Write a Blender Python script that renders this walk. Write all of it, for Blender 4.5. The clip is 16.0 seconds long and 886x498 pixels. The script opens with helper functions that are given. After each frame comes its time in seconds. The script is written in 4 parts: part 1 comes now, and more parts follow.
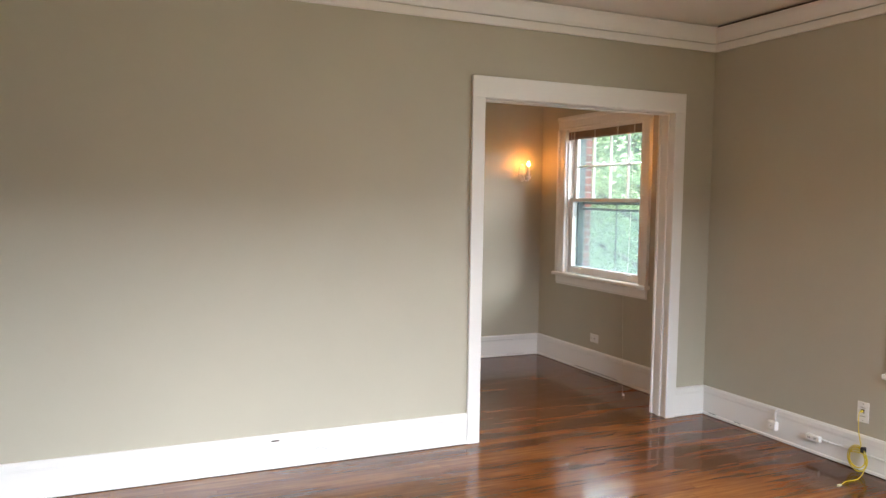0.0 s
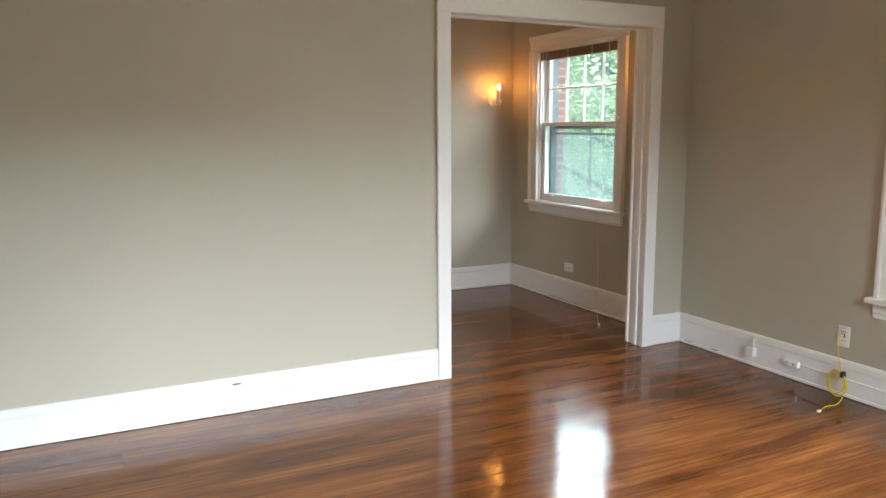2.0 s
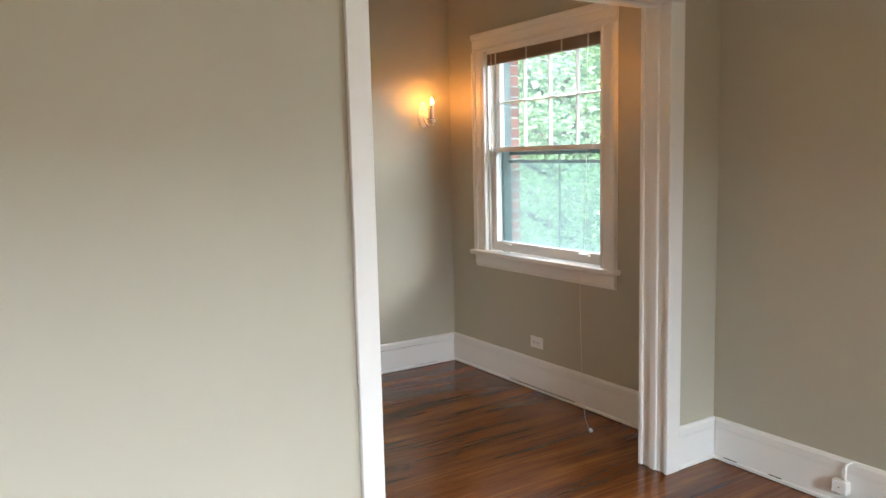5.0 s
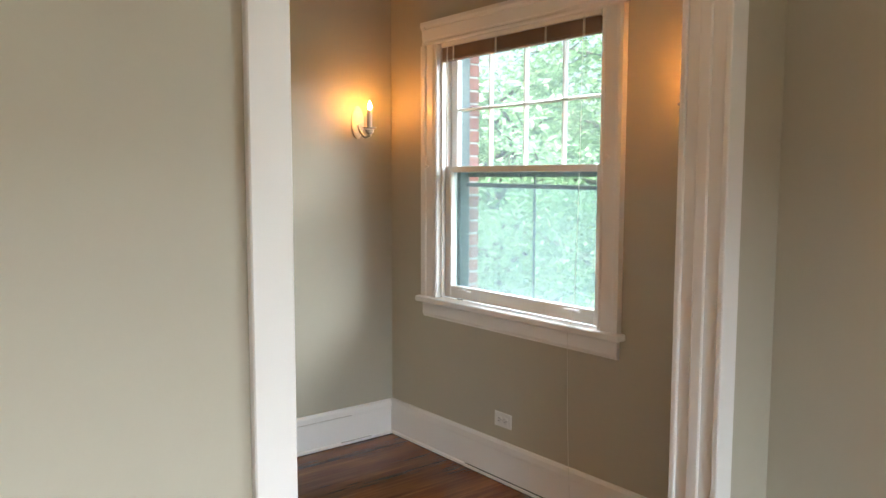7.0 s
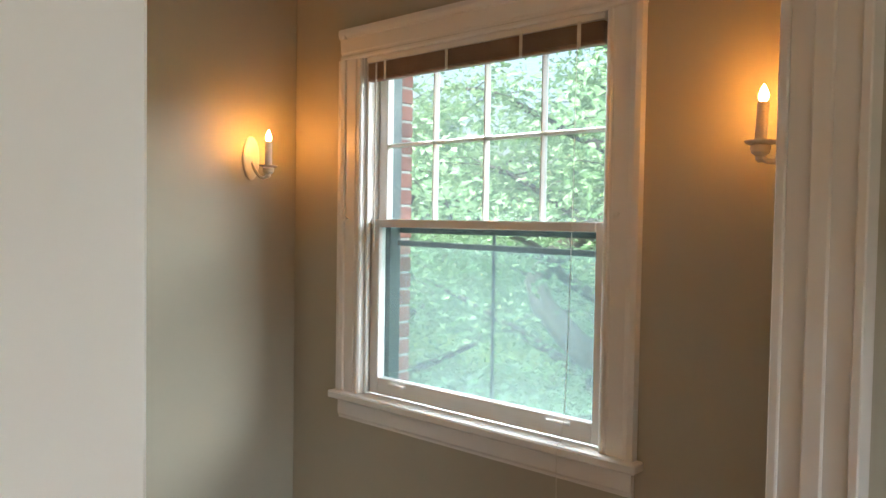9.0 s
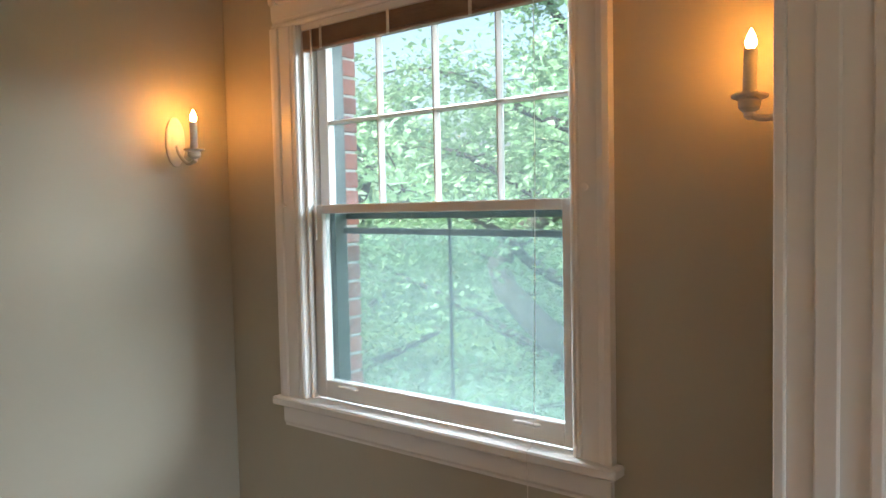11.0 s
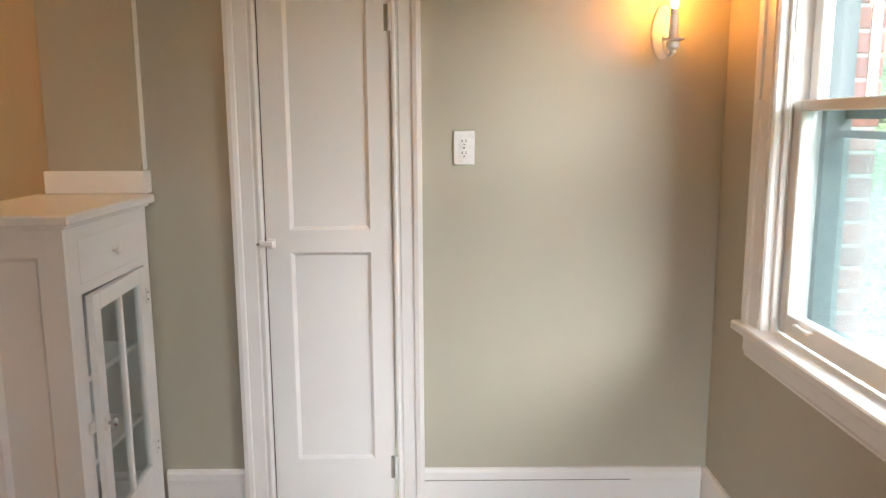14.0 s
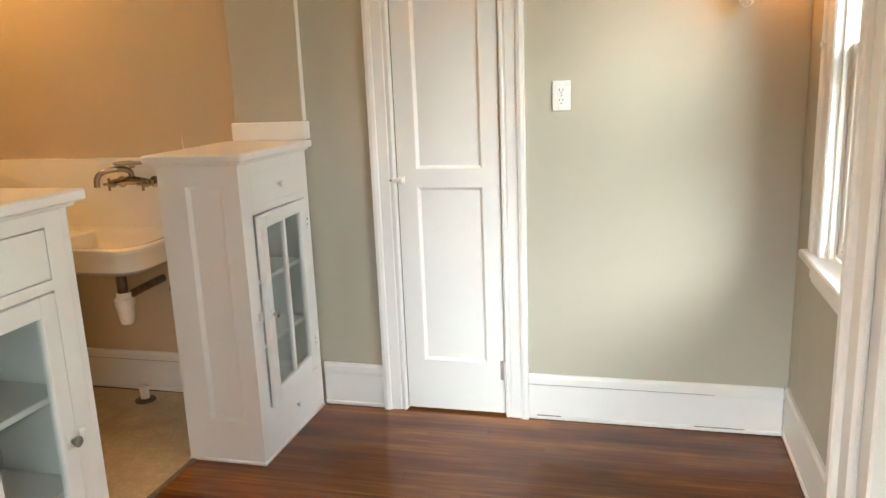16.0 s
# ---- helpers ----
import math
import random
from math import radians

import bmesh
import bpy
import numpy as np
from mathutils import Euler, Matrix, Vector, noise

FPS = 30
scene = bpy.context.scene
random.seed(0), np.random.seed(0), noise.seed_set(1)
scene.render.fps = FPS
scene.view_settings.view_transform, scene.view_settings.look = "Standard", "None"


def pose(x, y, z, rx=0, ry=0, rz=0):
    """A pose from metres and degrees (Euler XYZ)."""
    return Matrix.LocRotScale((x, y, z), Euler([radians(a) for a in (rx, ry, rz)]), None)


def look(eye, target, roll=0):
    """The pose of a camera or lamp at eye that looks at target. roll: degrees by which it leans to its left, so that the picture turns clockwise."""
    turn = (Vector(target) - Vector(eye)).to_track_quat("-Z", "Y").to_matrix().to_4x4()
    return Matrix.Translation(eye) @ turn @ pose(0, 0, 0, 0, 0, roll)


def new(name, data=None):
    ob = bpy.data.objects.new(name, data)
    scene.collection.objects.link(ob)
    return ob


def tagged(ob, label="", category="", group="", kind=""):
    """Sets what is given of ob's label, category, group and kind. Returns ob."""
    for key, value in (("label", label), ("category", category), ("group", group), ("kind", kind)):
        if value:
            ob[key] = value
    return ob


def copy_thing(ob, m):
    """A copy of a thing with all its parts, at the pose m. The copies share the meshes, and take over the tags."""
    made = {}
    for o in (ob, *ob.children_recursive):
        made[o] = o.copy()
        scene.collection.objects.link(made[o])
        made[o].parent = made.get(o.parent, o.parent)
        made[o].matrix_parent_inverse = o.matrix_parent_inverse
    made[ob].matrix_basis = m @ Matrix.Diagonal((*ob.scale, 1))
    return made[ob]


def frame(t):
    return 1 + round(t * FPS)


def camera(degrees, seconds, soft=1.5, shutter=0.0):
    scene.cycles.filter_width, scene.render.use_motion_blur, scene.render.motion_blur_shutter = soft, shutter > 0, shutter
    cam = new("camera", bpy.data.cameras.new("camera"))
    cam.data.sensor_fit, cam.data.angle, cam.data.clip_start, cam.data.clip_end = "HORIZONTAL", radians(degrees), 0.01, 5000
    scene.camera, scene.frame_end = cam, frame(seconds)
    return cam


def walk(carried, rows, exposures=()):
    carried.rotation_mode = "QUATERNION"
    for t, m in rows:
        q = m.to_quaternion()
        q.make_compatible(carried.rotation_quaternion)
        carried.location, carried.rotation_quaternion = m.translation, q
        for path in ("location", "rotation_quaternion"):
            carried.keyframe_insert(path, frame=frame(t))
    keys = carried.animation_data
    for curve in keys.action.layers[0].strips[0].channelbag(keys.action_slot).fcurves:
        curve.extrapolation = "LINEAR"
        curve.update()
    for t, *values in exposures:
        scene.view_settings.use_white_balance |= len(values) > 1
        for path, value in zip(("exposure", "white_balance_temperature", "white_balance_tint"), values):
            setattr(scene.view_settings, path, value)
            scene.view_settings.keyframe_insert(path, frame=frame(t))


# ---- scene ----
cam = camera(60.4, 16.0)
PATH = [
    (0, (0.115, 0.089, 1.434), (0.935, 1.909, 1.308), 0.9),
    (0.5, (0.117, 0.102, 1.418), (0.773, 1.982, 1.233), 0.4),
    (1, (0.144, 0.102, 1.406), (0.764, 1.986, 1.151), -0.7),
    (1.5, (0.184, 0.146, 1.408), (0.905, 1.987, 1.109), -0.5),
    (2, (0.247, 0.29, 1.407), (1.122, 2.062, 1.101), -0.2),
    (2.5, (0.328, 0.502, 1.425), (1.322, 2.214, 1.145), -0.8),
    (3, (0.482, 0.724, 1.414), (1.501, 2.421, 1.126), -0.6),
    (3.5, (0.644, 0.964, 1.422), (1.651, 2.668, 1.133), 0.1),
    (4, (0.767, 1.273, 1.415), (1.786, 2.972, 1.141), -0.5),
    (6.5, (1.399, 2.59, 1.433), (2.579, 4.194, 1.24), -0.4),
    (7, (1.52, 2.83, 1.419), (2.764, 4.385, 1.233), 0.1),
    (7.5, (1.613, 3.099, 1.432), (2.957, 4.57, 1.266), -0.9),
    (8, (1.724, 3.329, 1.444), (3.123, 4.753, 1.318), -0.5),
    (8.5, (1.869, 3.541, 1.472), (3.332, 4.902, 1.396), 1.3),
    (11, (2.197, 3.834, 1.456), (3.742, 5.099, 1.349), -1.2),
    (11.5, (2.305, 3.785, 1.459), (3.753, 5.152, 1.272), -0.9),
    (12, (2.391, 3.884, 1.528), (3.687, 5.384, 1.257), 0.6),
    (12.5, (2.517, 3.929, 1.512), (3.534, 5.629, 1.24), 0.6),
    (13, (2.728, 3.895, 1.47), (3.248, 5.805, 1.183), 0.3),
    (13.5, (2.841, 3.833, 1.491), (3.089, 5.788, 1.15), -0.6),
    (14, (2.946, 3.681, 1.424), (2.953, 5.653, 1.093), -0.3),
    (14.5, (3.043, 3.53, 1.441), (2.867, 5.49, 1.084), 0.0),
    (15, (3.197, 3.461, 1.447), (2.835, 5.397, 1.098), -0.4),
    (15.5, (3.261, 3.384, 1.44), (2.791, 5.29, 1.059), -1.0),
    (16, (3.323, 3.259, 1.423), (2.825, 5.145, 0.983), -2.3),
]
walk(cam, [(t, look(eye, target, roll)) for t, eye, target, roll in PATH],
     [(0.0, 2.8, 6950, 15), (2.0, 2.7, 6700, 10), (6.5, 3.0, 6650, 9), (8.5, 2.65, 6800, 7), (12.0, 2.5, 6400, 8), (13.0, 2.5, 6750, 13), (14.0, 3.28, 7000, 13), (15.0, 3.45, 7000, 10), (16.0, 3.75, 6900, 6)])

# ---- world, sun, exposure ----
world = bpy.data.worlds.new("sky")
scene.world = world
world.use_nodes = True
wn = world.node_tree
sky = wn.nodes.new("ShaderNodeTexSky")
sky.sky_type, sky.sun_disc = "NISHITA", False
sky.sun_elevation, sky.sun_rotation = radians(50), radians(-72)
sky.air_density, sky.dust_density, sky.ozone_density = 1.0, 7.0, 0.6
wn.nodes["Background"].inputs[1].default_value = 0.105
wn.links.new(sky.outputs[0], wn.nodes["Background"].inputs[0])

sun_data = bpy.data.lights.new("sun", "SUN")
sun_data.energy, sun_data.angle, sun_data.color = 1.6, radians(12), (1.0, 0.95, 0.86)
sun = new("sun", sun_data)
sun.matrix_world = look((-6, 2, 8), (0, 0, 0.5))


def sky_lamp(name, eye, target, sx, sy, power, color=(0.86, 0.93, 1.0)):
    d = bpy.data.lights.new(name, "AREA")
    d.shape, d.size, d.size_y, d.energy, d.color = "RECTANGLE", sx, sy, power, color
    ob = new(name, d)
    ob.matrix_world = look(eye, target)
    return ob


# the sky's light at the living-room and dining windows
sky_lamp("sky_light_south", (1.4, -4.6, 3.45), (1.2, 4.0, 0.6), 3.0, 2.1, 450, (0.76, 0.88, 1.0))
sky_lamp("sky_light_east", (4.75, 1.46, 1.75), (3.1, 1.8, -0.4), 2.2, 1.3, 20)
sky_lamp("sky_light_dining", (6.8, 8.9, 4.2), (3.9, 5.3, 1.3), 3.2, 2.3, 155)
sky_lamp("sky_light_dining_south", (6.7, 2.1, 3.3), (3.9, 5.3, 1.4), 3.4, 2.2, 84)

# ---- materials ----


class Nodes:
    def __init__(self, name):
        self.mat = bpy.data.materials.new(name)
        self.mat.use_nodes = True
        self.t = self.mat.node_tree
        self.p = self.t.nodes["Principled BSDF"]
        self.out = self.t.nodes["Material Output"]

    def n(self, kind, **kw):
        node = self.t.nodes.new("ShaderNode" + kind)
        for k, v in kw.items():
            node.inputs[k].default_value = v
        return node

    def l(self, a, b):
        self.t.links.new(a, b)

    def coords(self, scale=(1, 1, 1), rand=0.0):
        tc = self.n("TexCoord")
        mp = self.n("Mapping")
        mp.inputs["Scale"].default_value = scale
        self.l(tc.outputs["Object"], mp.inputs[0])
        if rand:
            oi = self.n("ObjectInfo")
            mul = self.t.nodes.new("ShaderNodeMath")
            mul.operation, mul.inputs[1].default_value = "MULTIPLY", rand
            self.l(oi.outputs["Random"], mul.inputs[0])
            cx = self.n("CombineXYZ")
            for k in range(3):
                self.l(mul.outputs[0], cx.inputs[k])
            self.l(cx.outputs[0], mp.inputs["Location"])
        return mp.outputs[0]

    def noise(self, vec, scale, detail=4, rough=0.6):
        nz = self.n("TexNoise", Scale=scale, Detail=detail, Roughness=rough)
        self.l(vec, nz.inputs["Vector"])
        return nz.outputs["Fac"]

    def ramp(self, fac, stops):
        r = self.n("ValToRGB")
        e = r.color_ramp.elements
        while len(e) < len(stops):
            e.new(0.5)
        for k, (p, c) in enumerate(stops):
            e[k].position, e[k].color = p, (*c, 1)
        self.l(fac, r.inputs[0])
        return r.outputs[0]

    def mix(self, a, b, fac, mode="MIX"):
        m = self.t.nodes.new("ShaderNodeMix")
        m.data_type, m.blend_type = "RGBA", mode
        for sock, v in ((m.inputs[0], fac), (m.inputs[6], a), (m.inputs[7], b)):
            if isinstance(v, (float, int)):
                sock.default_value = v
            elif isinstance(v, tuple):
                sock.default_value = (*v, 1)
            else:
                self.l(v, sock)
        return m.outputs[2]

    def bump(self, h, strength, dist, prev=None):
        b = self.n("Bump", Strength=strength, Distance=dist)
        self.l(h, b.inputs["Height"])
        if prev:
            self.l(prev, b.inputs["Normal"])
        return b.outputs[0]

    def color(self, c):
        self.l(c, self.p.inputs["Base Color"])

    def done(self, rough=None, metal=None):
        if rough is not None:
            self.p.inputs["Roughness"].default_value = rough
        if metal is not None:
            self.p.inputs["Metallic"].default_value = metal
        return self.mat


def painted(name, c, rough, blotch=0.05, relief=0.15, fine=180, dirt=None):
    m = Nodes(name)
    v = m.coords()
    lo = tuple(x * (1 - blotch) for x in c)
    hi = tuple(min(1, x * (1 + blotch)) for x in c)
    col = m.ramp(m.noise(v, 1.3, 5), [(0.3, lo), (0.7, hi)])
    if dirt:
        d = m.ramp(m.noise(v, 23, 6, 0.75), [(0.72, (0, 0, 0)), (0.84, (1, 1, 1))])
        col = m.mix(col, dirt, m.mix((0, 0, 0), (0.22, 0.22, 0.22), d))
    m.color(col)
    r = m.ramp(m.noise(v, 7, 4), [(0.3, (rough * 0.85,) * 3), (0.7, (min(1, rough * 1.15),) * 3)])
    m.l(r, m.p.inputs["Roughness"])
    if relief:
        m.l(m.bump(m.noise(v, fine, 3), relief, 0.0010), m.p.inputs["Normal"])
    return m.done()


def plain(name, c, rough, metal=0.0, blotch=0.12, scale=30):
    m = Nodes(name)
    v = m.coords()
    m.color(m.ramp(m.noise(v, scale, 4), [(0.3, tuple(x * (1 - blotch) for x in c)), (0.7, tuple(min(1, x * (1 + blotch)) for x in c))]))
    r = m.ramp(m.noise(v, scale * 2, 4), [(0.3, (rough * 0.8,) * 3), (0.7, (min(1, rough * 1.2),) * 3)])
    m.l(r, m.p.inputs["Roughness"])
    return m.done(metal=metal)


def glowing(name, c, strength):
    m = Nodes(name)
    m.p.inputs["Base Color"].default_value = (*c, 1)
    m.p.inputs["Emission Color"].default_value = (*c, 1)
    m.p.inputs["Emission Strength"].default_value = strength
    return m.done(0.3)


def see_through(name, tint, gloss=0.02, haze=0.0):
    """Window glass; haze: the share of light that a fine mesh scatters, or that pales a clear pane."""
    m = Nodes(name)
    tr = m.n("BsdfTransparent")
    tr.inputs[0].default_value = (*tint, 1)
    gl = m.n("BsdfGlossy", Roughness=gloss)
    lw = m.n("LayerWeight", Blend=0.5)
    pw = m.t.nodes.new("ShaderNodeMath")
    pw.operation, pw.inputs[1].default_value = "POWER", 4.0
    ma = m.t.nodes.new("ShaderNodeMath")
    ma.operation, ma.inputs[1].default_value, ma.inputs[2].default_value = "MULTIPLY_ADD", 0.8, 0.04
    m.l(lw.outputs["Facing"], pw.inputs[0]), m.l(pw.outputs[0], ma.inputs[0])
    mx = m.n("MixShader")
    m.l(ma.outputs[0], mx.inputs[0]), m.l(tr.outputs[0], mx.inputs[1]), m.l(gl.outputs[0], mx.inputs[2])
    last = mx.outputs[0]
    if haze:
        df = m.n("BsdfDiffuse")
        df.inputs[0].default_value = (0.55, 0.67, 0.72, 1)
        tl = m.n("BsdfTranslucent")
        tl.inputs[0].default_value = (0.60, 0.75, 0.81, 1)
        m1 = m.n("MixShader", Fac=0.6)
        m.l(df.outputs[0], m1.inputs[1]), m.l(tl.outputs[0], m1.inputs[2])
        m2 = m.n("MixShader", Fac=haze)
        m.l(last, m2.inputs[1]), m.l(m1.outputs[0], m2.inputs[2])
        last = m2.outputs[0]
    m.l(last, m.out.inputs[0])
    return m.mat


def oak(name, pick, rand):
    """Old varnished oak: tones drift across the room, more than from strip to strip."""
    m = Nodes(name)
    grain = m.noise(m.coords((0.7, 22, 22), rand=rand), 3.0, 7, 0.6)
    g = m.n("NewGeometry")
    mp = m.n("Mapping")
    mp.inputs["Scale"].default_value = (0.55, 3.2, 1.0)
    m.l(g.outputs["Position"], mp.inputs[0])
    drift = m.noise(mp.outputs[0], 1.6, 5, 0.6)
    base = m.ramp(grain, [(0.25, (0.100, 0.030, 0.009)), (0.5, (0.160, 0.051, 0.014)), (0.78, (0.250, 0.096, 0.028))])
    base = m.mix(base, m.ramp(drift, [(0.36, (0.52, 0.46, 0.42)), (0.50, (1, 1, 1)), (0.66, (1.65, 1.78, 1.70))]), 0.9, "MULTIPLY")
    src = g.outputs["Random Per Island"] if pick else m.n("ObjectInfo").outputs["Random"]
    base = m.mix(base, m.ramp(src, [(0.0, (0.86, 0.83, 0.80)), (0.5, (1, 1, 1)), (1.0, (1.16, 1.18, 1.16))]), 0.8, "MULTIPLY")
    m.color(base)
    wear = m.noise(m.coords((2, 6, 6), rand=rand * 0.3), 3.0, 6, 0.7)
    m.l(m.ramp(wear, [(0.3, (0.075,) * 3), (0.7, (0.15,) * 3)]), m.p.inputs["Roughness"])
    ripple = m.bump(m.noise(m.coords((1.2, 9, 9), rand=rand * 0.2), 3, 3), 0.16, 0.0016)
    m.l(m.bump(m.noise(m.coords((9, 60, 60), rand=rand), 4, 3), 0.06, 0.0006, ripple), m.p.inputs["Normal"])
    m.p.inputs["Specular IOR Level"].default_value = 0.36
    return m.done()


def brick_mat():
    m = Nodes("red_brick")
    v = m.coords(rand=9.0)
    oi = m.n("ObjectInfo")
    c = m.ramp(oi.outputs["Random"], [(0, (0.20, 0.055, 0.04)), (0.5, (0.30, 0.085, 0.06)), (1, (0.36, 0.12, 0.085))])
    c = m.mix(c, m.ramp(m.noise(v, 40, 5), [(0.3, (0.6, 0.6, 0.6)), (0.7, (1.2, 1.2, 1.2))]), 0.8, "MULTIPLY")
    m.color(c)
    m.l(m.bump(m.noise(v, 120, 5), 0.5, 0.004), m.p.inputs["Normal"])
    return m.done(0.85)


def leaf_mat(name, dark, light):
    m = Nodes(name)
    g = m.n("NewGeometry")
    c = m.ramp(g.outputs["Random Per Island"], [(0, dark), (1, light)])
    m.color(c)
    m.p.inputs["Roughness"].default_value = 0.5
    tl = m.n("BsdfTranslucent")
    m.l(m.mix(c, (1.2, 1.32, 1.12), 1.0, "MULTIPLY"), tl.inputs[0])
    mx = m.n("MixShader", Fac=0.45)
    m.l(m.p.outputs[0], mx.inputs[1]), m.l(tl.outputs[0], mx.inputs[2]), m.l(mx.outputs[0], m.out.inputs[0])
    return m.mat


def vinyl_mat():
    m = Nodes("cream_sheet_vinyl")
    v = m.coords()
    c = m.ramp(m.noise(v, 9, 6, 0.7), [(0.3, (0.42, 0.33, 0.20)), (0.7, (0.62, 0.53, 0.37))])
    c = m.mix(c, m.ramp(m.noise(v, 60, 4), [(0.4, (0.85, 0.85, 0.85)), (0.6, (1.05, 1.05, 1.05))]), 0.7, "MULTIPLY")
    m.color(c)
    m.l(m.bump(m.noise(v, 80, 3), 0.1, 0.001), m.p.inputs["Normal"])
    return m.done(0.35)


def bark_mat():
    m = Nodes("bark")
    v = m.coords((4, 4, 1))
    n1 = m.noise(v, 6, 6, 0.7)
    m.color(m.ramp(n1, [(0.3, (0.02, 0.018, 0.016)), (0.7, (0.075, 0.065, 0.058))]))
    m.l(m.bump(n1, 0.8, 0.03), m.p.inputs["Normal"])
    return m.done(0.9)


WALL = painted("greige_wall_paint", (0.465, 0.437, 0.352), 0.6, 0.03, 0.08)
TRIM = painted("white_gloss_trim_paint", (0.83, 0.82, 0.80), 0.36, 0.02, 0.0, 70)
CEIL = painted("ceiling_paint", (0.82, 0.79, 0.73), 0.7, 0.04, 0.1)
CAB_IN = painted("cabinet_inside_grey", (0.62, 0.63, 0.62), 0.5, 0.06, 0.2)
FLOOR = oak("varnished_strip_oak", False, 37.0)
FLOOR_REST = oak("varnished_strip_oak_far", True, 0.0)
GAP = plain("dark_gap", (0.02, 0.014, 0.01), 0.9)
PLASTIC = plain("white_plastic", (0.82, 0.82, 0.80), 0.3, 0, 0.02)
IVORY = plain("ivory_plastic", (0.74, 0.68, 0.52), 0.35, 0, 0.03)
BROWN = plain("brown_plastic", (0.24, 0.17, 0.10), 0.4)
SLOT = plain("slot_black", (0.02, 0.02, 0.02), 0.6)
IRON = plain("dark_iron_pipe", (0.15, 0.115, 0.085), 0.45, 0.6, 0.3)
CHROME = plain("worn_chrome", (0.34, 0.30, 0.26), 0.2, 1.0, 0.1)
NICKEL = plain("brushed_nickel", (0.62, 0.60, 0.56), 0.25, 1.0, 0.1)
STEEL = plain("aged_steel", (0.30, 0.28, 0.25), 0.35, 1.0, 0.2)
PORCELAIN = painted("old_porcelain", (0.84, 0.80, 0.72), 0.14, 0.03, 0.0)
KITCHEN = painted("tan_kitchen_paint", (0.57, 0.44, 0.28), 0.6, 0.04, 0.08)
# haze in the clear panes paints the outdoor view pale and washed out
GLASS = see_through("window_glass", (0.93, 0.98, 0.985), 0.02, 0.08)
CABGLASS = see_through("cabinet_glass", (0.90, 0.94, 0.93), 0.03)
SCREEN = see_through("insect_screen", (0.90, 0.97, 0.95), 0.3, 0.105)
DARKFRAME = plain("dark_green_storm_frame", (0.035, 0.06, 0.062), 0.45)
BLIND = plain("brown_blind_slat", (0.30, 0.20, 0.15), 0.45, 0, 0.2, 12)
CORD = plain("cord_white", (0.75, 0.74, 0.70), 0.7)
YELLOW = plain("yellow_cable_jacket", (0.78, 0.62, 0.04), 0.4, 0, 0.05)
BLACK = plain("black_hook_tape", (0.02, 0.02, 0.022), 0.8)
BULB = glowing("lit_bulb", (1.0, 0.37, 0.075), 55.0)
DIFFUSER = glowing("lit_diffuser", (1.0, 0.56, 0.21), 6.0)
DIM = glowing("dim_lit_diffuser", (1.0, 0.44, 0.10), 1.5)
SCONCE = painted("cream_enamel", (0.72, 0.68, 0.60), 0.35, 0.05, 0.15, 90)
BRICK = brick_mat()
MORTAR = plain("mortar", (0.42, 0.39, 0.36), 0.95, 0, 0.15, 60)
VINYL = vinyl_mat()
EDGE = plain("worn_wood_edge", (0.16, 0.11, 0.07), 0.5, 0, 0.3, 40)
BARK = bark_mat()
LEAF = leaf_mat("maple_leaf", (0.13, 0.215, 0.125), (0.25, 0.36, 0.21))
LEAF_FAR = leaf_mat("far_leaf", (0.14, 0.22, 0.145), (0.24, 0.34, 0.21))
GRASS = plain("lawn", (0.07, 0.12, 0.03), 0.9, 0, 0.4, 1.5)

# ---- building blocks ----


def box(bm, x0, x1, y0, y1, z0, z1, bev=0.0, seg=1):
    vs = [bm.verts.new((x, y, z)) for x in (x0, x1) for y in (y0, y1) for z in (z0, z1)]
    fs = [bm.faces.new([vs[k] for k in f]) for f in ((0, 1, 3, 2), (4, 6, 7, 5), (0, 4, 5, 1), (2, 3, 7, 6), (0, 2, 6, 4), (1, 5, 7, 3))]
    if bev:
        es = list({e for f in fs for e in f.edges})
        bmesh.ops.bevel(bm, geom=es, offset=bev, segments=seg, affect="EDGES", profile=0.5)
    return bm


def boxes(*rows, bev=0.0):
    bm = bmesh.new()
    for r in rows:
        box(bm, *r, bev=bev)
    return bm


def finish(name, bm, material, smooth=False):
    bmesh.ops.recalc_face_normals(bm, faces=bm.faces)
    me = bpy.data.meshes.new(name)
    bm.to_mesh(me)
    bm.free()
    me.materials.append(material)
    if smooth:
        for p in me.polygons:
            p.use_smooth = True
        me.set_sharp_from_angle(angle=radians(40))
    return me


def thing(name, base, label, category, group="", kind=""):
    ob = new(name)
    ob.empty_display_size = 0.1
    ob.location = base
    return tagged(ob, label, category, group, kind)


def part(name, bm, material, parent, label="", smooth=False):
    ob = new(name, finish(name, bm, material, smooth))
    ob.parent = parent
    if parent.type == "EMPTY" and parent.parent is None:
        ob.matrix_parent_inverse = Matrix.Translation(-parent.location)
    return tagged(ob, label)


def single(name, bm, material, label, category, group="", kind="", smooth=False):
    return tagged(new(name, finish(name, bm, material, smooth)), label, category, group, kind)


def structure(name, bm, material, label, category):
    return single(name, bm, material, label, category, kind="structure")


def sweep(bm, prof, a, b, u, v):
    """A moulding: the outline prof, in (u, v), drawn from a to b."""
    a, b, u, v = Vector(a), Vector(b), Vector(u), Vector(v)
    r = [[bm.verts.new(p + u * i + v * j) for i, j in prof] for p in (a, b)]
    k = len(prof)
    for i in range(k):
        bm.faces.new((r[0][i], r[0][(i + 1) % k], r[1][(i + 1) % k], r[1][i]))
    bm.faces.new(r[0][::-1]), bm.faces.new(r[1])
    return bm


